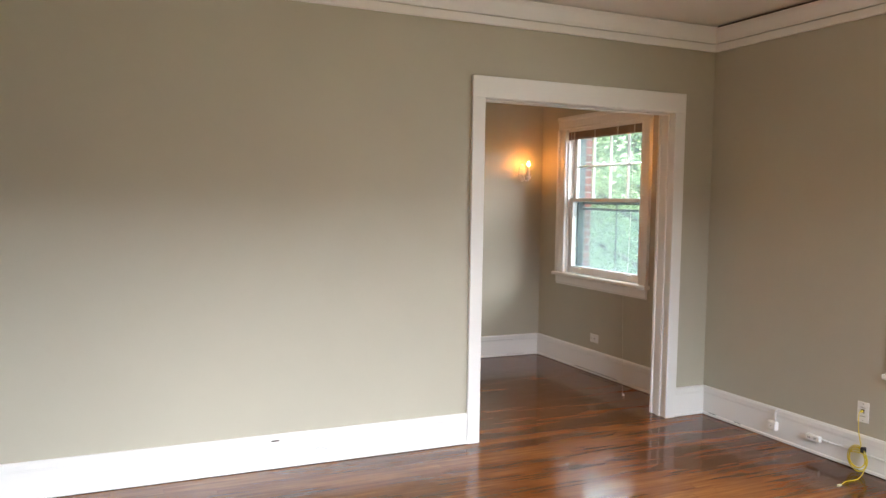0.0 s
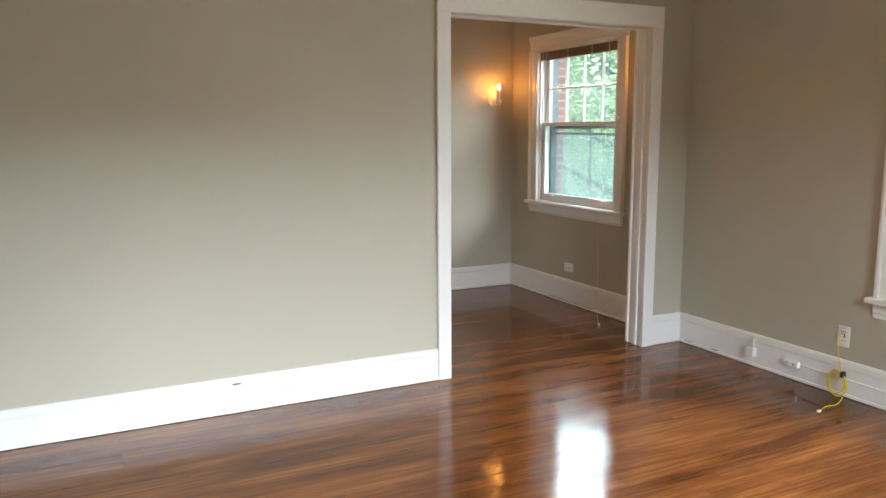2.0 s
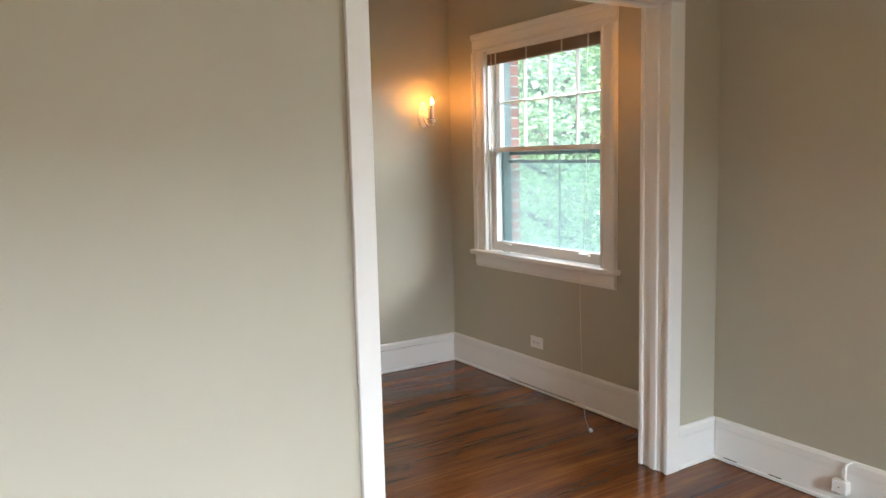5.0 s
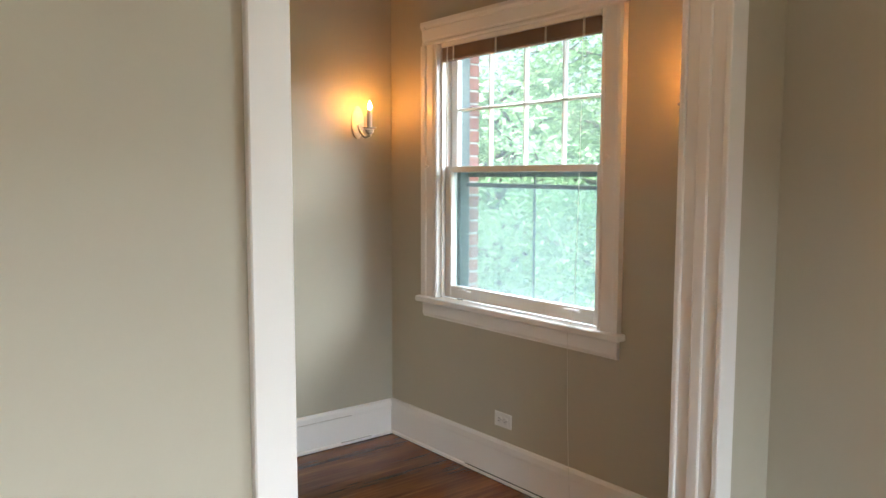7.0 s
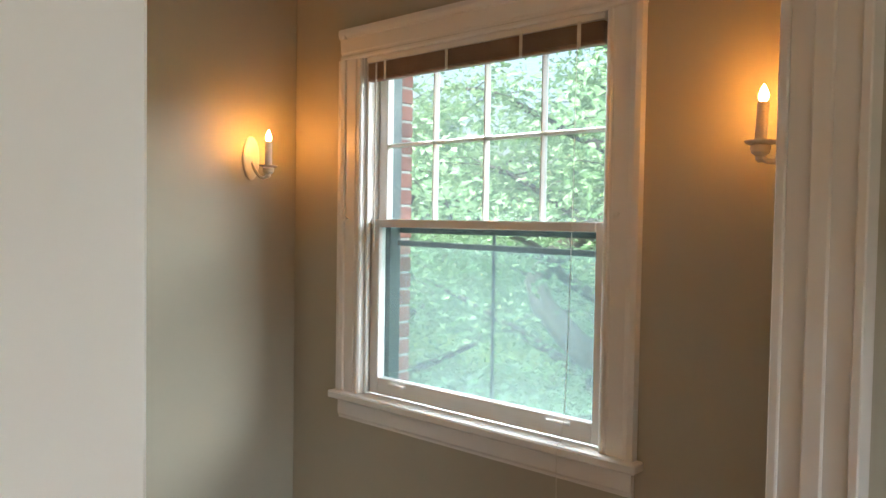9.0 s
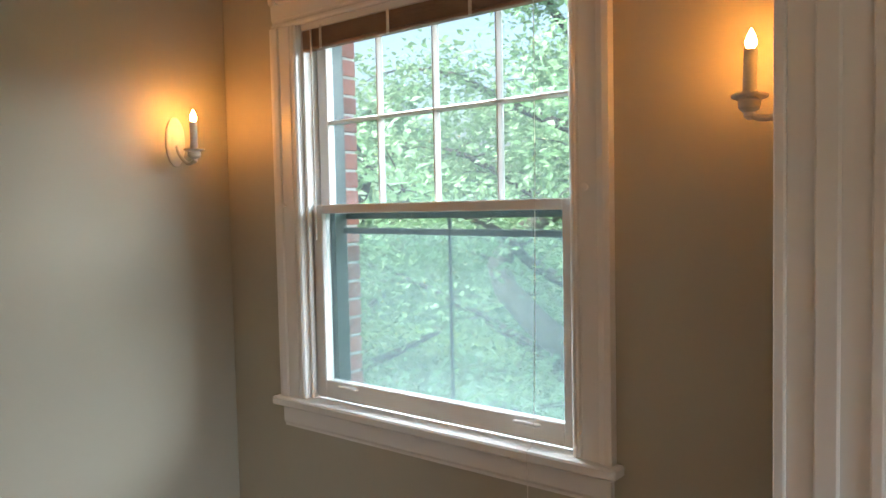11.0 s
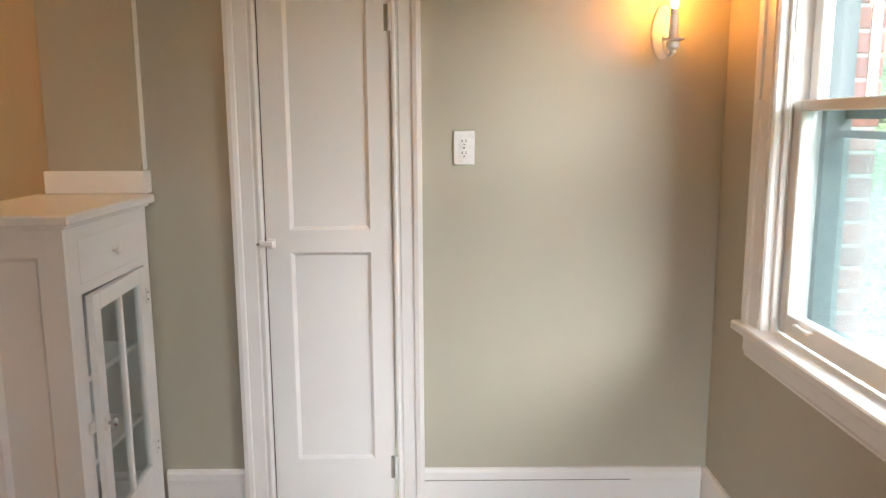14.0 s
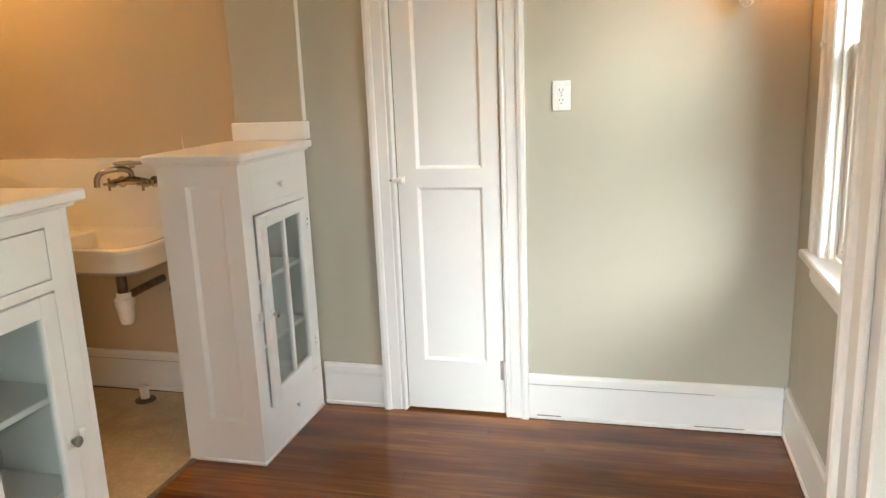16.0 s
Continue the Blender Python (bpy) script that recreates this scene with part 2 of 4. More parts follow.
def lathe(bm, prof, base, axis=(0, 0, 1), seg=24):
    """prof: (radius, height) from base along axis."""
    q = Vector(axis).to_track_quat("Z", "Y").to_matrix()
    rings = []
    for r, h in prof:
        rings.append([bm.verts.new(Vector(base) + q @ Vector((r * math.cos(2 * math.pi * k / seg), r * math.sin(2 * math.pi * k / seg), h))) for k in range(seg)])
    for i in range(len(rings) - 1):
        for k in range(seg):
            bm.faces.new((rings[i][k], rings[i][(k + 1) % seg], rings[i + 1][(k + 1) % seg], rings[i + 1][k]))
    bm.faces.new(rings[0][::-1]), bm.faces.new(rings[-1])
    return bm


def tube(bm, pts, radii, seg=8):
    """A round bar through pts; radii: one number, or one for each point."""
    pts = [Vector(p) for p in pts]
    if isinstance(radii, (int, float)):
        radii = [radii] * len(pts)
    rings, side = [], None
    for i, p in enumerate(pts):
        d = (pts[min(i + 1, len(pts) - 1)] - pts[max(i - 1, 0)]).normalized()
        if side is None:
            side = d.orthogonal().normalized()
        side = (side - d * side.dot(d)).normalized()
        up = d.cross(side)
        rings.append([bm.verts.new(p + (side * math.cos(2 * math.pi * k / seg) + up * math.sin(2 * math.pi * k / seg)) * radii[i]) for k in range(seg)])
    for i in range(len(rings) - 1):
        for k in range(seg):
            bm.faces.new((rings[i][k], rings[i][(k + 1) % seg], rings[i + 1][(k + 1) % seg], rings[i + 1][k]))
    bm.faces.new(rings[0][::-1]), bm.faces.new(rings[-1])
    return bm


def bend(ctrl, n=8):
    """A smooth line through the control points."""
    c = [Vector(p) for p in ctrl]
    c = [c[0] * 2 - c[1]] + c + [c[-1] * 2 - c[-2]]
    out = []
    for i in range(1, len(c) - 2):
        for k in range(n):
            t = k / n
            a, b, d, e = c[i - 1], c[i], c[i + 1], c[i + 2]
            out.append(0.5 * (2 * b + (d - a) * t + (2 * a - 5 * b + 4 * d - e) * t * t + (3 * b - a - 3 * d + e) * t ** 3))
    return out + [c[-2]]


def wall_with_holes(axis, f0, f1, a0, a1, z0, z1, holes):
    """A wall slab from f0 to f1 across, a0 to a1 along; holes: (a0, a1, z0, z1)."""
    bm = bmesh.new()
    cuts = sorted({a0, a1, *[h[0] for h in holes], *[h[1] for h in holes]})
    for p, q in zip(cuts, cuts[1:]):
        spans = sorted((h[2], h[3]) for h in holes if h[0] <= p and h[1] >= q)
        z = z0
        for lo, hi in spans + [(z1, z1)]:
            if lo > z:
                if axis == "x":
                    box(bm, f0, f1, p, q, z, lo)
                else:
                    box(bm, p, q, f0, f1, z, lo)
            z = hi
    return bm


# ---- plan ----
XE, XW, YA, YB, YD, YS = 3.895, -0.46, 4.07, 4.20, 6.245, -1.6   # inner faces of the walls
XK = 1.65                                                        # edge of the kitchen's floor
CEIL_Z = 2.612
O0, O1, OH = 2.145, 3.565, 2.035                                  # wide doorway
W0, W1, WS, WH = 4.80, 5.83, 0.79, 2.085                          # dining window
V0, V1, VS, VH = 0.30, 2.62, 0.545, 2.12                          # living-room casements
H0, H1 = 3.20, 3.95                                               # hall doorway
C0, C1, CH = 2.352, 2.782, 2.02                                   # closet door

wall_east = structure("wall_east", wall_with_holes("x", XE, 4.06, YS, 6.45, -0.02, 2.75, [(W0 - 0.02, W1 + 0.02, WS - 0.02, WH + 0.02), (V0 - 0.02, V1 + 0.02, VS - 0.02, VH + 0.02)]), WALL, "smooth greige painted plaster wall with windows", "wall")
wall_middle = structure("wall_middle", wall_with_holes("y", YA, YB, XW - 0.14, XE - 0.002, -0.02, 2.75, [(O0 - 0.02, O1 + 0.02, -0.03, OH + 0.02)]), WALL, "greige painted plaster wall with a wide cased doorway", "wall")
wall_north = structure("wall_north", wall_with_holes("y", YD, 6.40, XK + 0.001, XE - 0.002, -0.02, 2.75, [(C0 - 0.02, C1 + 0.02, -0.03, CH + 0.02)]), WALL, "greige painted plaster wall with a narrow closet door", "wall")
wall_west = structure("wall_west", wall_with_holes("x", XW - 0.14, XW, YS, YA - 0.002, -0.02, 2.75, [(H0 - 0.02, H1 + 0.02, -0.03, 2.04)]), WALL, "greige painted plaster wall with a hall doorway", "wall")
wall_south = structure("wall_south", wall_with_holes("y", YS - 0.2, YS, XW, XE, -0.02, 2.75, [(0.1, 2.3, 0.75, 2.12)]), WALL, "greige painted plaster wall with a window opening", "wall")
structure("wall_kitchen_west", boxes((-1.14, -1.0, YB, 6.40, -0.02, 2.75)), KITCHEN, "plain tan painted kitchen wall", "wall")
structure("wall_kitchen_north", boxes((-1.0, XK, YD, 6.40, -0.02, 2.75)), KITCHEN, "tan painted kitchen wall behind the sink", "wall")
structure("wall_hall", boxes((-1.9, -1.8, 2.4, YB, -0.02, 2.75), (-1.8, XW - 0.142, 2.4, 2.5, -0.02, 2.75), (-1.8, XW - 0.142, YB - 0.06, YB + 0.04, -0.02, 2.75)), WALL, "plain painted hall walls", "wall")
structure("wall_closet", boxes((2.2, 2.9, 6.9, 7.0, -0.02, 2.3), (2.2, 2.25, 6.402, 6.9, -0.02, 2.3), (2.85, 2.9, 6.402, 6.9, -0.02, 2.3), (2.2, 2.9, 6.402, 7.0, 2.3, 2.35)), WALL, "plain closet walls behind the door", "wall")
structure("ceiling", boxes((-2.0, 4.06, -1.8, 6.45, CEIL_Z, CEIL_Z + 0.1)), CEIL, "off-white painted plaster ceiling", "ceiling")
pier = structure("wall_pier", boxes((XK, 1.962, 6.213, YD - 0.002, 1.19, CEIL_Z - 0.002), bev=0.004), WALL, "greige plaster pier above the built-in cabinet", "wall")

# added white strip: the window's light on the pier's narrow side, as colour
structure("trim", boxes((1.9625, 1.967, 6.214, YD - 0.002, 1.27, CEIL_Z - 0.003), bev=0.001), TRIM, "thin white strip brightening the pier's window-facing side", "corner bead")

# baseboards: a flat board, a stepped cap and a shoe
BASE = [(0, 0), (0.0165, 0), (0.0165, 0.004), (0.019, 0.004), (0.019, 0.016), (0.013, 0.021), (0.013, 0.148), (0.0145, 0.151), (0.0145, 0.157), (0.017, 0.160), (0.017, 0.186), (0.010, 0.197), (0, 0.199)]


def baseboard(a, b, out, tall=1.0):
    # a dark strip along the foot puts the shadow line into colour
    gap = sweep(bmesh.new(), [(0.0168, 0.0004), (0.0180, 0.0004), (0.0180, 0.0036), (0.0168, 0.0036)], a, b, out, (0, 0, 1))
    structure("trim", gap, GAP, "thin dark strip shading the gap between baseboard and floor", "gap")
    bm = sweep(bmesh.new(), [(p, q * tall) for p, q in BASE], a, b, out, (0, 0, 1))
    return structure("baseboard", bm, TRIM, "tall white painted baseboard, chipped at its joints", "baseboard")


baseboard((XW, YA, 0), (2.074, YA, 0), (0, -1, 0), 0.93)
baseboard((3.642, YA, 0), (XE, YA, 0), (0, -1, 0))
baseboard((XE, YS, 0), (XE, YA - 0.02, 0), (-1, 0, 0))
baseboard((XE, YB, 0), (XE, YD, 0), (-1, 0, 0))
baseboard((1.966, YD, 0), (2.248, YD, 0), (0, -1, 0))
baseboard((2.882, YD, 0), (XE - 0.02, YD, 0), (0, -1, 0))
baseboard((-1.0, YD, 0), (1.60, YD, 0), (0, -1, 0))
baseboard((XW, YS, 0), (XW, H0 - 0.10, 0), (1, 0, 0))
baseboard((3.66, YB, 0), (XE - 0.02, YB, 0), (0, 1, 0))

# picture rail and crown
RAIL = [(0, 2.455), (0.016, 2.455), (0.020, 2.462), (0.020, 2.500), (0.012, 2.506), (0, 2.506)]
COVE = [(0, 2.511), (0.013, 2.511), (0.020, 2.530), (0.050, 2.580), (0.068, 2.597), (0.070, 2.604), (0, 2.604)]
for a, b, out in (((XW, YA, 0), (XE, YA, 0), (0, -1, 0)), ((XE, YS, 0), (XE, YA, 0), (-1, 0, 0)), ((XW, YS, 0), (XW, YA, 0), (1, 0, 0))):
    structure("trim", sweep(bmesh.new(), RAIL, a, b, out, (0, 0, 1)), TRIM, "white picture rail along the wall top", "picture rail")
    structure("trim", sweep(bmesh.new(), COVE, a, b, out, (0, 0, 1)), TRIM, "white crown moulding with dark open joints", "crown moulding")

structure("trim", boxes((XE - 0.0712, XE - 0.0695, 0.6, 3.985, 2.597, 2.6045)), GAP, "dark open crack along the crown moulding", "crack")

# ---- wide doorway between the rooms ----
doorway = thing("door_1", (2.85, 4.13, 0), "wide open cased doorway with white painted trim", "doorway", kind="structure")
part("jamb", boxes((O0 - 0.02, O0, YA - 0.001, YB + 0.001, 0, OH), bev=0.002), TRIM, doorway)
part("jamb", boxes((O1, O1 + 0.02, YA - 0.001, YB + 0.001, 0, OH), bev=0.002), TRIM, doorway)
part("jamb", boxes((O0, O1, YA - 0.001, YB + 0.001, OH, OH + 0.02), bev=0.002), TRIM, doorway)
part("stop", boxes((O1 - 0.012, O1 - 0.001, YA + 0.045, YA + 0.085, 0, OH), bev=0.004), TRIM, doorway)
part("stop", boxes((O0 + 0.001, O0 + 0.012, YA + 0.045, YA + 0.085, 0, OH), bev=0.004), TRIM, doorway)
part("stop", boxes((O0 + 0.012, O1 - 0.012, YA + 0.045, YA + 0.085, OH - 0.012, OH - 0.001), bev=0.004), TRIM, doorway)
for face, side in ((YA, -1), (YB, 1)):
    def slab(x0, x1, z0, z1, d):
        y0, y1 = sorted((face, face + side * d))
        return boxes((x0, x1, y0, y1, z0, z1), bev=0.003)
    part("casing", slab(O0 - 0.070, O0 + 0.012, 0, OH + 0.0, 0.02), TRIM, doorway)
    part("casing", slab(O1 - 0.010, O1 + 0.075, 0, OH + 0.0, 0.02), TRIM, doorway)
    part("casing", slab(O0 - 0.070, O1 + 0.075, OH, OH + 0.125, 0.022), TRIM, doorway)

# ---- hall doorway ----
hall_door = thing("door_2", (XW - 0.07, 3.6, 0), "open hall doorway with white trim and bare hinge leaves", "doorway", kind="structure")
part("jamb", boxes((XW - 0.142, XW + 0.001, H1, H1 + 0.02, 0, 2.02), bev=0.002), TRIM, hall_door)
part("jamb", boxes((XW - 0.142, XW + 0.001, H0 - 0.02, H0, 0, 2.02), bev=0.002), TRIM, hall_door)
part("jamb", boxes((XW - 0.142, XW + 0.001, H0, H1, 2.02, 2.04), bev=0.002), TRIM, hall_door)
part("stop", boxes((XW - 0.10, XW - 0.06, H1 - 0.012, H1 - 0.001, 0, 2.02), bev=0.003), TRIM, hall_door)
part("casing", boxes((XW + 0.001, XW + 0.02, H1 - 0.005, YA - 0.001, 0, 2.02), bev=0.003), TRIM, hall_door)
part("casing", boxes((XW + 0.001, XW + 0.02, H0 - 0.10, H0 + 0.005, 0, 2.02), bev=0.003), TRIM, hall_door)
part("casing", boxes((XW + 0.001, XW + 0.022, H0 - 0.10, YA - 0.001, 2.02, 2.14), bev=0.003), TRIM, hall_door)
for z in (0.30, 1.05, 1.80):
    part("hinge", boxes((XW - 0.040, XW - 0.006, H1 - 0.004, H1 - 0.0005, z - 0.045, z + 0.045), bev=0.001), TRIM, hall_door, "painted-over hinge leaf")

# ---- dining window ----
FLUTED = [(0, 0), (0, 0.012), (0.006, 0.018), (0.014, 0.018), (0.018, 0.013), (0.026, 0.013), (0.030, 0.017), (0.078, 0.019), (0.082, 0.026), (0.098, 0.030), (0.115, 0.028), (0.115, 0)]
win = thing("window_1", (XE, 5.315, WS), "white painted double-hung sash window, eight small upper panes", "window", kind="structure")
frame_w = part("window_frame", boxes((XE - 0.001, 4.062, W0 - 0.02, W0, WS, WH), (XE - 0.001, 4.062, W1, W1 + 0.02, WS, WH), (XE - 0.001, 4.062, W0 - 0.02, W1 + 0.02, WH, WH + 0.02), (XE - 0.001, 4.10, W0 - 0.02, W1 + 0.02, WS - 0.02, WS), bev=0.001), TRIM, win)
part("stop_bead", boxes((XE + 0.008, XE + 0.026, W1 - 0.013, W1 - 0.0005, WS + 0.02, WH), bev=0.003), TRIM, win)
part("stop_bead", boxes((XE + 0.008, XE + 0.026, W0 + 0.0005, W0 + 0.013, WS + 0.02, WH), bev=0.003), TRIM, win)
part("casing", sweep(bmesh.new(), FLUTED, (XE, W1 + 0.002, 0.815), (XE, W1 + 0.002, 2.075), (0, 1, 0), (-1, 0, 0)), TRIM, win)
part("casing", sweep(bmesh.new(), FLUTED, (XE, W0 - 0.002, 0.815), (XE, W0 - 0.002, 2.075), (0, -1, 0), (-1, 0, 0)), TRIM, win)
part("casing", sweep(bmesh.new(), FLUTED, (XE, W0 - 0.119, 2.0755), (XE, W1 + 0.119, 2.0755), (0, 0, 1), (-1, 0, 0)), TRIM, win)
part("window_sill", boxes((3.843, 3.93, 4.663, 5.968, 0.786, 0.815), bev=0.005), TRIM, win)
part("apron", sweep(bmesh.new(), [(0, 0), (0.018, 0), (0.018, -0.06), (0.012, -0.07), (0.012, -0.078), (0, -0.08)], (XE, 4.69, 0.786), (XE, 5.945, 0.786), (-1, 0, 0), (0, 0, 1)), TRIM, win)


def sash(parent, x0, x1, y0, y1, z0, z1, stile, top, bottom, cols, rows, m=0.014, meet=""):
    s = part("sash", boxes((x0, x1, y0, y0 + stile, z0, z1), (x0, x1, y1 - stile, y1, z0, z1), bev=0.003), TRIM, parent)
    part("rail", boxes((x0, x1, y0 + stile, y1 - stile, z0, z0 + bottom), bev=0.003), TRIM, s)
    part("rail", boxes((x0, x1, y0 + stile, y1 - stile, z1 - top, z1), bev=0.003), TRIM, s)
    ga, gb, gc, gd = y0 + stile, y1 - stile, z0 + bottom, z1 - top
    xm = (x0 + x1) / 2
    prof = [(-m, -0.005), (-0.004, 0.013), (0.004, 0.013), (m, -0.005), (m, -0.008), (-m, -0.008)]
    prof = [(p * 0.62, q) for p, q in prof]
    for k in range(1, cols):
        y = ga + (gb - ga) * k / cols
        part("muntin", sweep(bmesh.new(), prof, (xm, y, gc), (xm, y, gd), (0, 1, 0), (-1, 0, 0)), TRIM, s)
    for k in range(1, rows):
        z = gc + (gd - gc) * k / rows
        part("muntin", sweep(bmesh.new(), prof, (xm - 0.001, ga, z), (xm - 0.001, gb, z), (0, 0, 1), (-1, 0, 0)), TRIM, s)
    for i in range(cols):
        for k in range(rows):
            p = part("pane", boxes((xm - 0.0015, xm + 0.0015, ga + (gb - ga) * i / cols, ga + (gb - ga) * (i + 1) / cols, gc + (gd - gc) * k / rows, gc + (gd - gc) * (k + 1) / rows)), GLASS, s)
            p.visible_shadow = False
    return s


sash(win, 3.970, 4.004, W0 + 0.003, W1 - 0.003, 1.449, 2.083, 0.045, 0.05, 0.027, 4, 2)
low = sash(win, 3.930, 3.966, W0 + 0.003, W1 - 0.003, 0.817, 1.476, 0.048, 0.030, 0.062, 1, 1)
for y in (5.665, 4.965):
    bm = tube(bmesh.new(), bend([(3.930, y - 0.036, 0.862), (3.914, y - 0.032, 0.866), (3.910, y, 0.868), (3.914, y + 0.032, 0.866), (3.930, y + 0.036, 0.862)], 4), 0.0055, 8)
    part("lift_handle", bm, TRIM, low, "white painted sash lift")
for y, z in ((5.892, 1.476), (4.745, 1.50), (5.909, 2.155), (4.72, 2.155)):
    part("curtain_pin", lathe(bmesh.new(), [(0.004, -0.002), (0.004, 0.010), (0.010, 0.012), (0.010, 0.016), (0.004, 0.019)], (XE - 0.024, y, z), (-1, 0, 0), 12), TRIM, win, smooth=True)

storm = thing("storm_window", (4.09, 5.33, WS), "dark green storm window frame with a dusty insect screen", "storm window")
part("frame", boxes((4.066, 4.10, 5.835, 5.86, WS, WH), (4.066, 4.10, 4.775, 4.80, WS, WH), (4.066, 4.10, 4.80, 5.835, WS, WS + 0.03), (4.066, 4.10, 4.80, 5.835, WH - 0.03, WH), bev=0.002), DARKFRAME, storm)
part("side_track", boxes((4.012, 4.064, 5.802, 5.828, WS + 0.001, WH - 0.001), (4.012, 4.064, 4.802, 4.828, WS + 0.001, WH - 0.001)), DARKFRAME, storm)
part("meeting_rail", boxes((4.07, 4.096, 4.80, 5.835, 1.424, 1.456), bev=0.003), DARKFRAME, storm)
bm = boxes((4.05, 4.066, 4.80, 5.835, 1.370, 1.391), bev=0.003)
bmesh.ops.rotate(bm, cent=(4.058, 5.32, 1.38), matrix=Matrix.Rotation(0.009, 3, "X"), verts=bm.verts)  # sits crooked
part("screen_rail", bm, DARKFRAME, storm)
part("screen_bar", boxes((4.084, 4.094, 5.348, 5.360, WS + 0.03, 1.424), bev=0.002), DARKFRAME, storm)
scr = part("screen", boxes((4.0745, 4.0755, 4.80, 5.835, WS + 0.03, 1.376)), SCREEN, storm, "dusty fine insect screen")
scr.visible_shadow = False

blind = thing("window_blind", (3.90, 5.315, 2.0), "raised brown slatted window blind with white cords", "blind")
part("headrail", boxes((3.897, 3.925, W0 + 0.015, W1 - 0.015, 2.055, 2.084), bev=0.002), TRIM, blind)
for k in range(14):
    z = 2.000 + k * 0.0038
    dx = random.uniform(-0.0015, 0.0015)
    part("slat", boxes((3.896 + dx, 3.921 + dx, W0 + 0.018 + random.uniform(0, 0.004), W1 - 0.018, z, z + 0.0022)), BLIND, blind)
part("bottom_rail", boxes((3.895, 3.923, W0 + 0.018, W1 - 0.018, 1.986, 1.998), bev=0.003), BLIND, blind)
for y in (5.72, 5.42, 5.11, 4.90):
    part("ladder_tape", boxes((3.8935, 3.8945, y - 0.006, y + 0.006, 1.985, 2.06)), CORD, blind)
part("wand", tube(bmesh.new(), [(3.893, 5.765, 2.05), (3.894, 5.768, 1.7), (3.895, 5.77, 1.36)], 0.0032, 8), CORD, blind, "clear plastic tilt wand")
part("pull_cord", tube(bmesh.new(), bend([(3.893, 4.905, 2.05), (3.889, 4.906, 1.5), (3.870, 4.908, 0.9), (3.839, 4.910, 0.818), (3.8375, 4.910, 0.77), (3.842, 4.905, 0.4), (3.838, 4.885, 0.12), (3.79, 4.82, 0.012), (3.70, 4.70, 0.004), (3.665, 4.645, 0.004)], 8), 0.0010, 6), CORD, blind, "thin white pull cord trailing to the floor")
part("tassel", lathe(bmesh.new(), [(0.003, 0), (0.009, 0.004), (0.010, 0.022), (0.004, 0.032)], (3.668, 4.65, 0.0105), (-0.6, -0.8, 0), 12), PLASTIC, blind, smooth=True)

# ---- living-room casements ----
win2 = thing("window_2", (XE, 1.46, VS), "white painted living-room casement window with painted hinges", "window", kind="structure")
part("window_frame", boxes((XE - 0.001, 4.062, V0 - 0.02, V0, VS, VH), (XE - 0.001, 4.062, V1, V1 + 0.02, VS, VH), (XE - 0.001, 4.062, V0 - 0.02, V1 + 0.02, VH, VH + 0.02), (XE - 0.001, 4.062, V0 - 0.02, V1 + 0.02, VS - 0.02, VS)), TRIM, win2)
CAS2 = [(p * 0.085 / 0.115, q) for p, q in FLUTED]
part("casing", sweep(bmesh.new(), CAS2, (XE, V1 + 0.002, 0.565), (XE, V1 + 0.002, 2.12), (0, 1, 0), (-1, 0, 0)), TRIM, win2)
part("casing", sweep(bmesh.new(), CAS2, (XE, V0 - 0.002, 0.565), (XE, V0 - 0.002, 2.12), (0, -1, 0), (-1, 0, 0)), TRIM, win2)
part("casing", sweep(bmesh.new(), CAS2, (XE, V0 - 0.09, 2.121), (XE, V1 + 0.09, 2.121), (0, 0, 1), (-1, 0, 0)), TRIM, win2)
part("window_sill", boxes((3.84, 3.93, V0 - 0.12, V1 + 0.118, 0.537, 0.565), bev=0.005), TRIM, win2)
part("apron", sweep(bmesh.new(), [(0, 0), (0.018, 0), (0.018, -0.045), (0.012, -0.055), (0.012, -0.075), (0, -0.08)], (XE, V0 - 0.09, 0.537), (XE, V1 + 0.09, 0.537), (-1, 0, 0), (0, 0, 1)), TRIM, win2)
for k in range(3):
    a, b = V0 + (V1 - V0) * k / 3, V0 + (V1 - V0) * (k + 1) / 3
    leaf = sash(win2, 3.905, 3.94, a + 0.004, b - 0.004, 0.57, 2.115, 0.068, 0.07, 0.085, 2, 4, 0.012)
for z in (0.78, 1.31, 1.84):
    part("hinge", tube(bmesh.new(), [(3.893, V1 - 0.002, z - 0.045), (3.893, V1 - 0.002, z + 0.045)], 0.007, 10), TRIM, win2, "painted butt hinge")

# ---- closet door ----
closet = thing("door_3", ((C0 + C1) / 2, YD, 0), "narrow white painted two-panel closet door, closed", "door", kind="structure")
part("jamb", boxes((C0 - 0.02, C0 - 0.003, YD - 0.001, 6.40, 0, CH), (C1 + 0.003, C1 + 0.02, YD - 0.001, 6.40, 0, CH), (C0 - 0.02, C1 + 0.02, YD - 0.001, 6.40, CH, CH + 0.02)), TRIM, closet)
DOORCAS = [(p * 0.098 / 0.115, q) for p, q in FLUTED]
part("casing", sweep(bmesh.new(), DOORCAS, (C0 - 0.006, YD, 0), (C0 - 0.006, YD, CH), (-1, 0, 0), (0, -1, 0)), TRIM, closet)
part("casing", sweep(bmesh.new(), DOORCAS, (C1 + 0.006, YD, 0), (C1 + 0.006, YD, CH), (1, 0, 0), (0, -1, 0)), TRIM, closet)
part("casing", sweep(bmesh.new(), DOORCAS, (C0 - 0.104, YD, CH + 0.001), (C1 + 0.104, YD, CH + 0.001), (0, 0, 1), (0, -1, 0)), TRIM, closet)
F0, F1 = YD - 0.004, YD + 0.032


